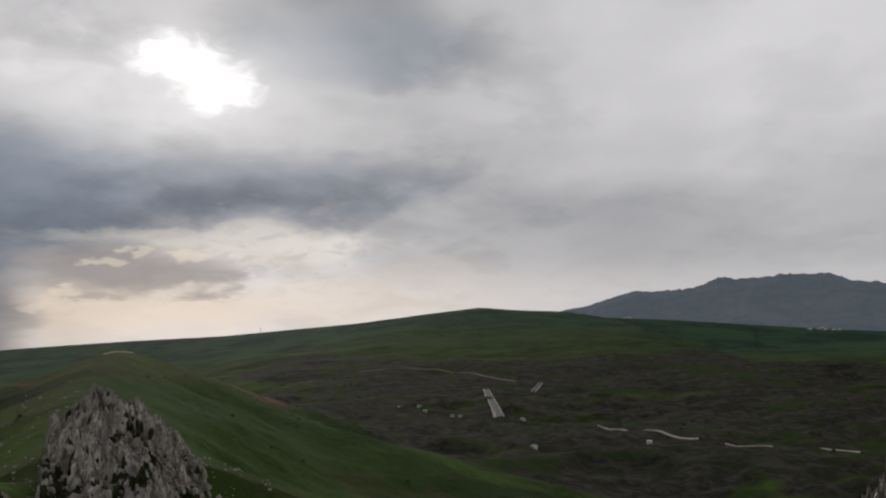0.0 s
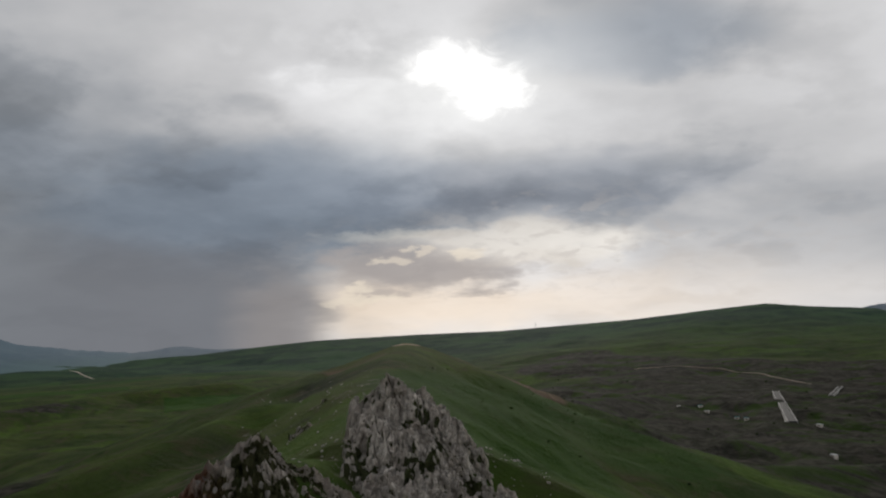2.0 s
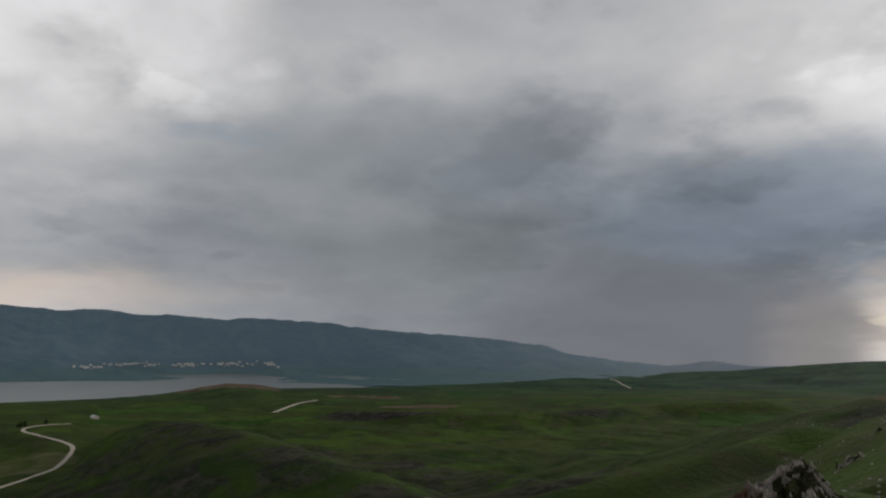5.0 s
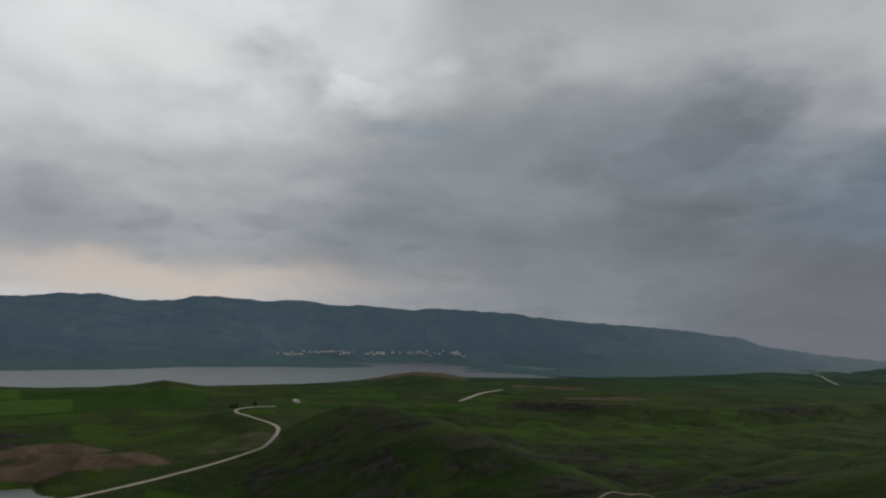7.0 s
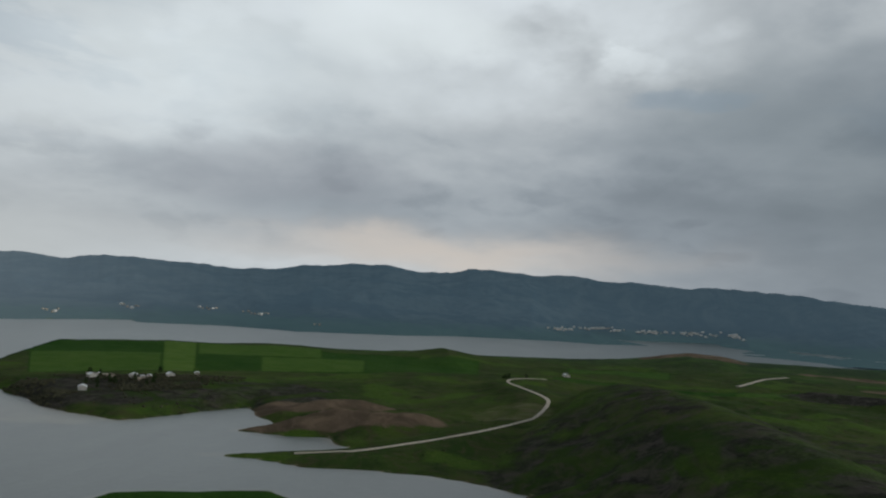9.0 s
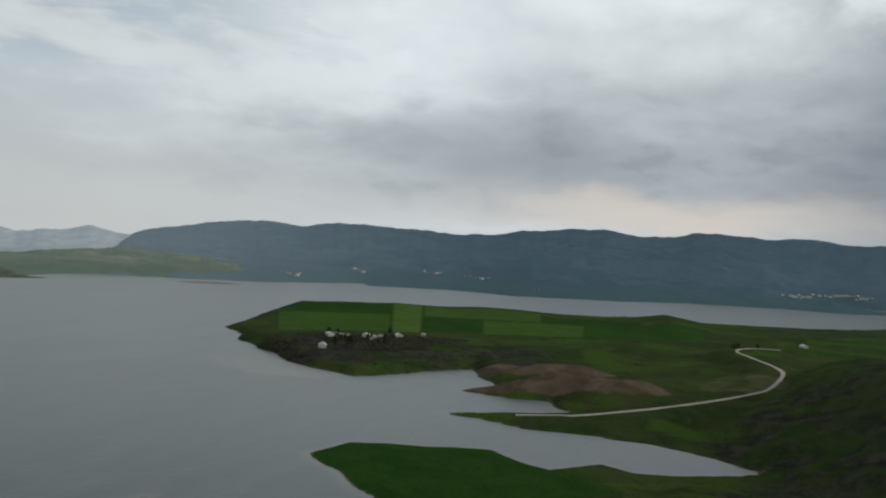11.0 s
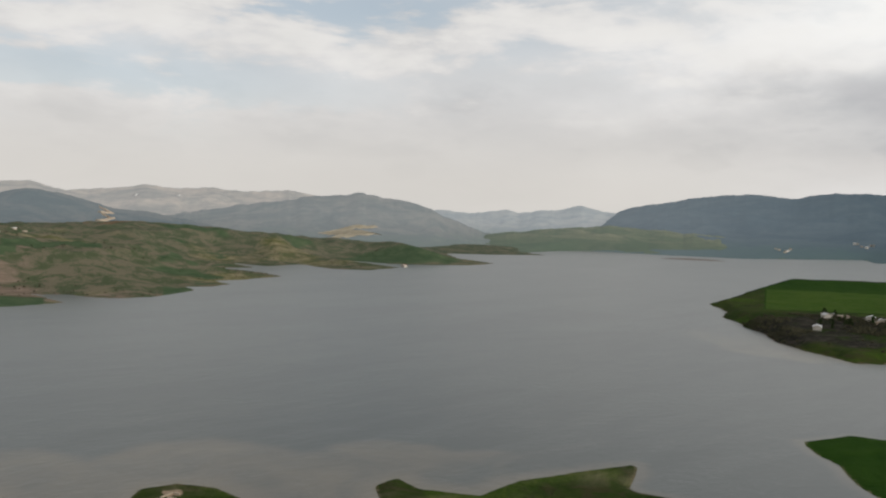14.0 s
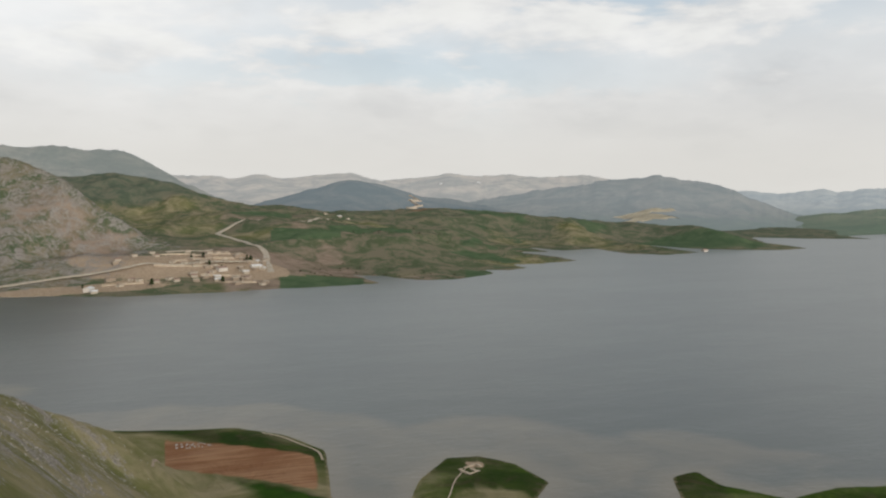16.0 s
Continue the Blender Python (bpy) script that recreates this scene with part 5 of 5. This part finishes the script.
# ---- the abandoned runway slabs in the northern valley ----
def slab(bearing0, far0, bearing1, far1, wide, label):
    """A concrete slab laid straight between two stations, with raised pale kerbs."""
    a, b = Vector(spot_at(bearing0, far0)), Vector(spot_at(bearing1, far1))
    a.z, b.z = ground_at(a.x, a.y), ground_at(b.x, b.y)
    mid = (a + b) / 2
    mid.z = max(mid.z, ground_at(mid.x, mid.y))
    run = b - a
    top = thing("concrete_ramp", label, "ramp")
    top.matrix_world = Matrix.Translation((mid.x, mid.y, mid.z)) @ Matrix.Rotation(math.atan2(run.y, run.x), 4, "Z") @ Matrix.Rotation(-math.atan2(run.z, run.xy.length), 4, "Y")
    half = run.length / 2
    part("roadbed", boxes((-half, half, -wide / 2 + 1.4, wide / 2 - 1.4, -6, 1.2)), ASPHALT, top)
    for s in (-1, 1):
        y = s * (wide / 2 - 0.7)
        part("kerb", boxes((-half, half, y - 0.32, y + 0.32, -6, 1.6)), CONCRETE, top, "pale concrete kerb")
    return top


slab(-2.85, 1275, -3.75, 880, 10, "grey concrete ramp with pale kerbs on dark soil")
slab(-6.65, 1366, -6.1, 1290, 8, "short grey concrete slab beside a track")


# ---- houses ----
def house(label, long, wide, high, roof_high, wall_mat, roof_mat, group, flat=False, category="house"):
    h = thing("house", label, category, group)
    x, y = long / 2, wide / 2
    bm = boxes((-x, x, -y, y, -2.5, high))
    if not flat:
        for s in (-1, 1):
            v = [bm.verts.new(p) for p in ((s * x, -y, high), (s * x, y, high), (s * x, 0, high + roof_high))]
            bm.faces.new(v if s > 0 else v[::-1])
    part("wall", bm, wall_mat, h)
    bm = bmesh.new()
    o, t = 0.5, 0.22
    if flat:
        box(bm, -x - 0.3, x + 0.3, -y - 0.3, y + 0.3, high, high + 0.35)
        box(bm, -x - 0.3, x + 0.3, -y - 0.3, -y, high + 0.35, high + 0.7)
    else:
        k = roof_high / y
        for s in (-1, 1):
            e = (y + o)
            pts = [(-x - o, 0, high + roof_high), (x + o, 0, high + roof_high), (x + o, s * e, high - o * k), (-x - o, s * e, high - o * k)]
            low = [bm.verts.new(p) for p in pts]
            up = [bm.verts.new((p[0], p[1], p[2] + t)) for p in pts]
            bm.faces.new(up if s < 0 else up[::-1])
            bm.faces.new(low[::-1] if s < 0 else low)
            for i in range(4):
                bm.faces.new((low[i], low[(i + 1) % 4], up[(i + 1) % 4], up[i]))
    part("roof", bm, roof_mat, h)
    part("door", boxes((-0.5, 0.5, -y - 0.05, -y + 0.05, 0, 2.05)), WOOD, h, "grey timber door")
    n = max(2, int(long / 3.2))
    for i in range(n):
        wx = -x + (i + 0.5) * long / n
        if abs(wx) > 1.2:
            w = part("window", boxes((wx - 0.55, wx + 0.55, -y - 0.04, -y + 0.05, 0.95, 2.15)), DARK, h)
            part("sill", boxes((wx - 0.65, wx + 0.65, -y - 0.14, -y + 0.02, 0.85, 0.95)), CONCRETE, w)
    return h


def settle_thing(ob, bearing, far, turn, sink=0.0):
    x, y, _ = spot_at(bearing, far)
    ob.matrix_world = pose(x, y, max(ground_at(x, y), 0.2) - sink, 0, 0, turn)
    return ob


def village(kinds, sites, group):
    """Houses of a few kinds set on sites (bearing, distance, turn, kind)."""
    first = {}
    for bearing, far, turn, kind in sites:
        x, y, _ = spot_at(bearing, far)
        m = pose(x, y, max(surface_at(x, y), 0.2), 0, 0, turn)
        if kind in first:
            copy_thing(first[kind], m)
        else:
            first[kind] = house(group=group, **kinds[kind])
            first[kind].matrix_world = m


KINDS = {
    "barn": dict(label="long white-roofed farm building", long=24, wide=10, high=4.2, roof_high=2.2, wall_mat=PLASTER, roof_mat=SHEET_ROOF),
    "farm": dict(label="pale plastered farmhouse with a white sheet roof", long=14, wide=9, high=3.6, roof_high=1.9, wall_mat=PLASTER, roof_mat=SHEET_ROOF),
    "mud": dict(label="low flat-roofed house of brown mud plaster", long=12, wide=8, high=3.4, roof_high=0, wall_mat=MUD, roof_mat=MUD, flat=True),
    "rust": dict(label="plastered house under a rusty sheet roof", long=13, wide=9, high=3.8, roof_high=1.8, wall_mat=PLASTER, roof_mat=RUST_ROOF),
    "block": dict(label="two-storey pale house with a flat roof", long=12, wide=10, high=6.4, roof_high=0, wall_mat=PLASTER, roof_mat=CONCRETE, flat=True),
}
SMALL = {
    "shed": dict(label="small flat-roofed house of sandy mud plaster", long=8, wide=6, high=2.9, roof_high=0, wall_mat=MUD, roof_mat=TRACK, flat=True),
    "pale": dict(label="small sandy house with a flat mud roof", long=8, wide=6, high=2.9, roof_high=0, wall_mat=TRACK, roof_mat=MUD, flat=True),
    "tin": dict(label="small house under a rusty tin roof", long=8, wide=6, high=2.8, roof_high=1.2, wall_mat=TRACK, roof_mat=RUST_ROOF),
    "bright": dict(label="small house under a white tin roof", long=8, wide=6, high=2.8, roof_high=1.2, wall_mat=TRACK, roof_mat=SHEET_ROOF),
}
KINDS.update(SMALL)
village(KINDS, [
    (110.3, 1000, 20, "farm"), (109.8, 1100, 35, "farm"), (109.4, 1125, 10, "bright"), (109.9, 1135, 60, "shed"), (109.0, 1105, 15, "shed"), (108.6, 1098, 30, "tin"),
    (107.3, 1090, 12, "farm"), (106.7, 1078, 20, "bright"), (107.0, 1062, 50, "shed"), (106.3, 1085, 15, "bright"), (105.0, 1095, 25, "farm"), (103.3, 1150, 15, "bright"),
], "farmstead on the peninsula")
rng = random.Random(4)
village(SMALL, [(rng.uniform(168.0, 173.4) if i % 4 else rng.uniform(173, 178), rng.uniform(1085, 1250), rng.uniform(0, 60), rng.choice(["shed", "pale", "tin", "shed", "pale", "shed", "pale", "bright"])) for i in range(60)],
        "village on the southern shore")
village(KINDS, [
    (179.3, 1061, 10, "bright"), (179.6, 1075, 70, "farm"), (178.3, 1120, 10, "mud"), (175.7, 1258, 25, "pale"), (173.4, 1266, 5, "pale"),
    (164.2, 1830, 10, "pale"), (163.2, 1835, 20, "bright"), (162.6, 1830, 15, "pale"), (138.0, 1830, 10, "rust"),
    (171.2, 1150, 20, "rust"), (169.6, 1120, 35, "mud"), (168.9, 1165, 10, "farm"), (172.1, 1205, 15, "mud"),
], "village on the southern shore")
def terrace(bearing, high, near=3000):
    """How far out the land on a bearing first reaches a height."""
    far = near
    while far < 4700 and surface_at(*spot_at(bearing, far)[:2]) < high:
        far += 15
    return far


def row_of_houses(first, last, gap, high, kinds, group, thin=0.4):
    """Houses strung along a terrace between two bearings, with gaps."""
    sites, b = [], first
    while b > last:
        if rng.random() < 1 - thin + 0.35 * math.sin(b * 2.1):
            sites.append((b, terrace(b, high + rng.gauss(0, 2.5)), rng.uniform(-20, 20), rng.choice(kinds)))
        b -= gap * rng.uniform(0.6, 1.4)
    village(KINDS, sites, group)


row_of_houses(79.5, 66.5, 0.085, 36, ["barn", "farm", "bright", "barn", "farm"], "far town along the western shore")
for first, last, high in ((108.4, 107.2, 44), (104.0, 102.2, 46), (100.6, 98.9, 40), (95.9, 94.6, 20), (113.0, 112.0, 24)):
    row_of_houses(first, last, 0.2, high, ["farm", "pale", "shed", "pale"], "far hamlets under the western ridge", 0.3)
village(KINDS, [(b, f, rng.uniform(-30, 30), rng.choice(["farm", "rust", "farm"])) for b, f in
                [(-24.2, 3600), (-24.7, 3640), (-25.1, 3590), (-25.6, 3630), (-24.9, 3660), (-25.9, 3640), (-10.4, 3640), (-12.6, 3650), (-12.9, 3640)]], "far hamlet below the rocky mountain")
village(KINDS, [(78.0, 1480, 10, "farm")], "lone farmhouse in the meadow")


# ---- dry-stone terraces between the village houses
def terrace_wall(bearing0, bearing1, far, label):
    """A long low wall of sandy stone that follows the slope, capped and stepped along its run."""
    w = thing("terrace_wall", label, "wall", "village terraces")
    a, b = Vector(spot_at(bearing0, far)), Vector(spot_at(bearing1, far))
    run = b - a
    n = max(3, int(run.length / 9))
    for i in range(n):
        p = a + run * (i + 0.5) / n
        z = ground_at(p.x, p.y)
        high = 1.6 + 0.9 * rng.random()
        m = pose(p.x, p.y, z, 0, 0, math.degrees(math.atan2(run.y, run.x)))
        half = run.length / n / 2
        seg = part("course", boxes((-half, half, -0.6, 0.6, -2.0, high), (-half * 0.96, half * 0.96, -0.75, 0.75, high, high + 0.2)), SANDY, w)
        seg.matrix_world = m
    return w


for b0, b1, far in ((175.6, 171.2, 1158), (174.4, 170.4, 1192), (172.6, 169.2, 1128), (175.2, 173.0, 1246), (171.6, 168.9, 1100), (178.8, 176.2, 1098), (173.2, 170.6, 1222)):
    terrace_wall(b0, b1, far, "long low wall of sandy stone between village houses")


# ---- huts and tents in the eroded valley ----
def hut(label, mat, long=4.6, wide=3.4, high=2.3):
    h = thing("hut", label, "hut", "camp in the eroded valley")
    x, y = long / 2, wide / 2
    part("wall", boxes((-x, x, -y, y, -2, high)), PLASTER, h)
    part("roof", boxes((-x - 0.3, x + 0.3, -y - 0.3, y + 0.3, high, high + 0.25), (-x - 0.1, x + 0.1, -0.3, 0.3, high + 0.25, high + 0.5)), mat, h)
    part("door", boxes((-0.5, 0.5, -y - 0.05, -y + 0.05, 0, 2.0)), WOOD, h)
    return h


WHITE_HUT, TEAL_HUT = "small white-roofed hut on dark soil", "small hut under a teal tarpaulin"
for b, f, mat, label in ((3.2, 1051, SHEET_ROOF, WHITE_HUT), (1.85, 1064, TEAL, TEAL_HUT), (1.45, 995, SHEET_ROOF, WHITE_HUT), (-0.4, 984, TEAL, TEAL_HUT), (-1.0, 968, TEAL, TEAL_HUT),
                         (-5.3, 882, SHEET_ROOF, "small white-roofed hut beside the ramp"), (-6.0, 678, SHEET_ROOF, WHITE_HUT), (-13.75, 690, SHEET_ROOF, "small white-roofed hut below the road")):
    settle_thing(hut(label, mat), b, f, b * 9)


# ---- foundations and stones on the capes ----
def foundation():
    f = thing("foundation", "low sandy stone foundation of a ruined hut", "ruin")
    for s in ((-6, 1.5, -4, -3.0), (-1, 6, 3.2, 4.3), (-6.2, -5.2, -3.0, 0.5), (5.0, 6.2, -1.5, 3.2), (2.8, 4.6, -4.2, -3.1), (-0.6, 0.6, -1.0, 3.2)):
        part("wall", boxes((*s, -1.5, 0.15 + 0.45 * rng.random())), SANDY, f)
    return settle_thing(f, 153.7, 366, 20)


foundation()


def pebble(size, seed):
    """An uneven stone of about 40 triangles."""
    bm = bmesh.new()
    bmesh.ops.create_icosphere(bm, subdivisions=1, radius=size)
    r = random.Random(seed)
    for v in bm.verts:
        v.co *= r.uniform(0.65, 1.2)
        v.co.z *= 0.7
    return bm


first = None
for i in range(26):
    b, f = rng.uniform(172.0, 174.8), rng.uniform(411, 419)
    x, y, _ = spot_at(b, f)
    m = pose(x, y, ground_at(x, y) + 0.1, rng.uniform(-20, 20), 0, rng.uniform(0, 360))
    if first is None:
        first = tagged(part("boulder", pebble(1.0, 3), ROCK), "pale boulder in a heap at the field's edge", "boulder", "stone heap by the ploughed field")
        first.matrix_world = m
    else:
        copy_thing(first, m @ Matrix.Scale(rng.uniform(0.35, 0.9), 4))


def scatter(name, label, category, count, place, make, mat, seed):
    """Many alike small things in one mesh: place(r) gives (x, y), make(r) a list of vertices and faces."""
    r = random.Random(seed)
    verts, faces = [], []
    for _ in range(count):
        x, y = place(r)
        z = ground_at(x, y)
        if z < 0.4:
            continue
        base = len(verts)
        vs, fs = make(r)
        verts += [(x + a, y + b, z + c) for a, b, c in vs]
        faces += [tuple(base + i for i in f) for f in fs]
    me = bpy.data.meshes.new(name)
    me.from_pydata(verts, [], faces)
    me.materials.append(mat)
    return tagged(new(name, me), label, category, kind="stuff")


def oval(b0, b1, f0, f1):
    return lambda r: spot_at(r.uniform(b0, b1), r.uniform(f0, f1))[:2]


def clumped(b0, b1, f0, f1, size):
    """Places gathered into thickets, with clearings between."""
    def place(r):
        for _ in range(12):
            x, y = spot_at(r.uniform(b0, b1), r.uniform(f0, f1))[:2]
            if rough2(np.array([x]), np.array([y]), size, 3, 21.0)[0] > r.uniform(-0.1, 0.5):
                break
        return x, y
    return place


def ball(subdivisions=1):
    bm = bmesh.new()
    bmesh.ops.create_icosphere(bm, subdivisions=subdivisions, radius=1.0)
    vs, fs = [v.co.copy() for v in bm.verts], [tuple(v.index for v in f.verts) for f in bm.faces]
    bm.free()
    return vs, fs


BALL = ball()


def stone(lo, hi):
    def make(r):
        s = lo + (hi - lo) * r.random() ** 3
        k = [s * r.uniform(0.6, 1.3) for _ in range(3)]
        return [(v.x * k[0] * r.uniform(0.7, 1.2), v.y * k[1] * r.uniform(0.7, 1.2), v.z * k[2] * r.uniform(0.5, 1.0)) for v in BALL[0]], BALL[1]
    return make


def bush(lo, hi):
    """A shrub of four to seven ragged clumps."""
    def make(r):
        s = r.uniform(lo, hi)
        vs, fs = [], []
        for _ in range(r.randint(4, 7)):
            base, a, d = len(vs), r.uniform(0, 6.28), r.uniform(0, 0.7) * s
            c, h = r.uniform(0.35, 0.6) * s, r.uniform(0.3, 0.75) * s
            vs += [(math.cos(a) * d + v.x * c * r.uniform(0.6, 1.3), math.sin(a) * d + v.y * c * r.uniform(0.6, 1.3), h + v.z * c * r.uniform(0.6, 1.2)) for v in BALL[0]]
            fs += [tuple(base + i for i in f) for f in BALL[1]]
        return vs, fs
    return make


scatter("stones", "pale loose stones strewn on the hillside", "stones", 1300, clumped(176, 188, 190, 330, 16), stone(0.06, 0.40), ROCK, 1)
scatter("stones", "pale broken stones round the crag", "stones", 420, oval(12, 31, 104, 175), stone(0.08, 0.5), ROCK, 2)
scatter("stones", "pale stones on the spur's grassy flank", "stones", 90, oval(24, 33, 200, 400), stone(0.15, 0.6), ROCK, 3)
scatter("shrubs", "dark scrub on the peninsula's bank", "shrubs", 2400, clumped(100, 115.8, 870, 1130, 60), bush(0.9, 2.4), SCRUB, 4)
scatter("shrubs", "dark scattered shrubs on the grassy spur", "shrubs", 50, oval(2, 20, 330, 640), bush(0.3, 0.9), LEAF, 5)
scatter("shrubs", "dark scattered shrubs in the western valley", "shrubs", 60, oval(40, 78, 600, 1700), bush(0.5, 1.3), LEAF, 6)
scatter("shrubs", "dark scrub on the southern slopes", "shrubs", 700, clumped(136, 167, 1150, 2100, 120), bush(0.7, 2.0), SCRUB, 7)
scatter("shrubs", "dark shrubs along the shore bank", "shrubs", 30, oval(80, 90, 600, 860), bush(0.5, 1.3), LEAF, 8)
scatter("shrubs", "dark scattered shrubs in the eroded valley", "shrubs", 220, oval(-32, 14, 700, 1700), bush(0.8, 2.2), LEAF, 9)


# ---- trees in the villages ----
def tree(high, seed):
    r = random.Random(seed)
    t = thing("tree", "dark green broad-leaved tree beside the houses", "tree", "village trees")
    bm = bmesh.new()
    levels = [(0, 0.26), (0.25, 0.2), (0.5, 0.14), (0.8, 0.05)]
    rings = []
    for k, rad in levels:
        cx, cy = r.uniform(-0.2, 0.2) * k, r.uniform(-0.2, 0.2) * k
        rings.append([bm.verts.new((cx + rad * math.cos(a * math.pi / 3), cy + rad * math.sin(a * math.pi / 3), k * high - (0.6 if k == 0 else 0))) for a in range(6)])
    for a, b in zip(rings, rings[1:]):
        for i in range(6):
            bm.faces.new((a[i], a[(i + 1) % 6], b[(i + 1) % 6], b[i]))
    part("trunk", bm, BARK, t)
    bm = bmesh.new()
    for _ in range(90):
        a, h = r.uniform(0, 6.28), r.uniform(0.3, 1.0)
        d = r.random() ** 0.6 * high * 0.34 * math.sin(min(1, (1.12 - h) * 1.5) * 1.57)
        c = Vector((math.cos(a) * d, math.sin(a) * d, h * high))
        for _ in range(3):
            n = Vector((r.gauss(0, 1), r.gauss(0, 1), r.gauss(0, 1))).normalized()
            u = n.orthogonal().normalized() * r.uniform(0.35, 0.75)
            w = n.cross(u) * r.uniform(0.6, 1.0)
            bm.faces.new([bm.verts.new(c + n * 0.2 + q) for q in (u, w, -u, -w)])
    part("crown", bm, LEAF, t)
    return t


oak = None
for b0, b1, f0, f1, n in ((105.5, 110.8, 985, 1140, 16), (168, 174, 1085, 1240, 7), (175, 180, 1062, 1110, 2), (80.5, 83, 1240, 1300, 4)):
    for _ in range(n):
        x, y, _ = spot_at(rng.uniform(b0, b1), rng.uniform(f0, f1))
        m = pose(x, y, ground_at(x, y), 0, 0, rng.uniform(0, 360)) @ Matrix.Scale(rng.uniform(0.7, 1.25), 4)
        if oak is None:
            oak = tree(7.0, 5)
            oak.matrix_world = m
        else:
            copy_thing(oak, m)


# ---- mast on the skyline ----
def mast(bearing, far, high):
    m = thing("mast", "thin steel lattice mast on the green skyline", "mast")
    for sx, sy in ((-1, -1), (1, -1), (0, 1)):
        bm = bmesh.new()
        low = [bm.verts.new((sx * 1.6 + a, sy * 1.6 + b, -2)) for a, b in ((-0.25, -0.25), (0.25, -0.25), (0.25, 0.25), (-0.25, 0.25))]
        top = [bm.verts.new((sx * 0.4 + a, sy * 0.4 + b, high)) for a, b in ((-0.2, -0.2), (0.2, -0.2), (0.2, 0.2), (-0.2, 0.2))]
        for i in range(4):
            bm.faces.new((low[i], low[(i + 1) % 4], top[(i + 1) % 4], top[i]))
        bm.faces.new(top)
        part("leg", bm, STEEL, m)
    for i in range(6):
        z = high * (i + 0.5) / 6
        k = 1.6 - 1.2 * z / high
        part("brace", boxes((-k, k, -k - 0.12, -k + 0.12, z, z + 0.3), (-0.12, 0.12, -k, k, z, z + 0.3)), STEEL, m)
    part("antenna", boxes((-0.15, 0.15, -0.15, 0.15, high - 0.5, high + 8)), STEEL, m)
    return settle_thing(m, bearing, far, 0)


mast(12.6, 3850, 26)


# ---- scars on the far hills ----
OCHRE = plain_material("bare_ochre_earth", (0.36, 0.32, 0.24), (0.46, 0.41, 0.31), 0.02)


def scar(name, label, bearing, near, far, wide, zigzag, mat, seed, benches=4):
    """Bare ground lying on a far slope, in benches one above the other that swing from side to side."""
    r = random.Random(seed)
    top = thing(name, label, "quarry")
    deep = (far - near) / benches
    for i in range(benches):
        w = wide * r.uniform(0.6, 1.1)
        swing = zigzag * (1 if i % 2 else -1) * r.uniform(0.6, 1.0)
        bm = bmesh.new()
        rows = []
        for v in range(7):
            f = near + deep * (i + v / 6 * 1.08)
            mid = swing * (1 - v / 3) + r.uniform(-0.08, 0.08) * w
            half = w * 0.5 * (0.75 + 0.25 * math.sin(v / 6 * math.pi)) * r.uniform(0.8, 1.15)
            row = []
            for u in range(9):
                b = bearing - math.degrees((mid + half * (u / 4 - 1)) / f)
                x, y, _ = spot_at(b, f + r.uniform(-3, 3))
                row.append(bm.verts.new((x, y, surface_at(x, y) + (3.0 if 0 < u < 8 else -1.0))))
            rows.append(row)
        for a, b in zip(rows, rows[1:]):
            for u in range(8):
                bm.faces.new((a[u], a[u + 1], b[u + 1], b[u]))
        part("bench", bm, mat, top)
    return top


scar("quarry", "pale zigzag quarry cut in the dark hill", 157.9, 2620, 2930, 24, 22, SANDY, 1, 6)
scar("quarry", "small pale scar on the far ridge", 153.4, 4400, 4480, 16, 6, SHEET_ROOF, 2, 2)
scar("quarry", "small pale scar on the far ridge", 156.1, 4420, 4480, 12, 6, SHEET_ROOF, 5, 2)
scar("quarry", "yellowish bare slope above the southern shore", 142.0, 2690, 2840, 170, 60, OCHRE, 3, 3)
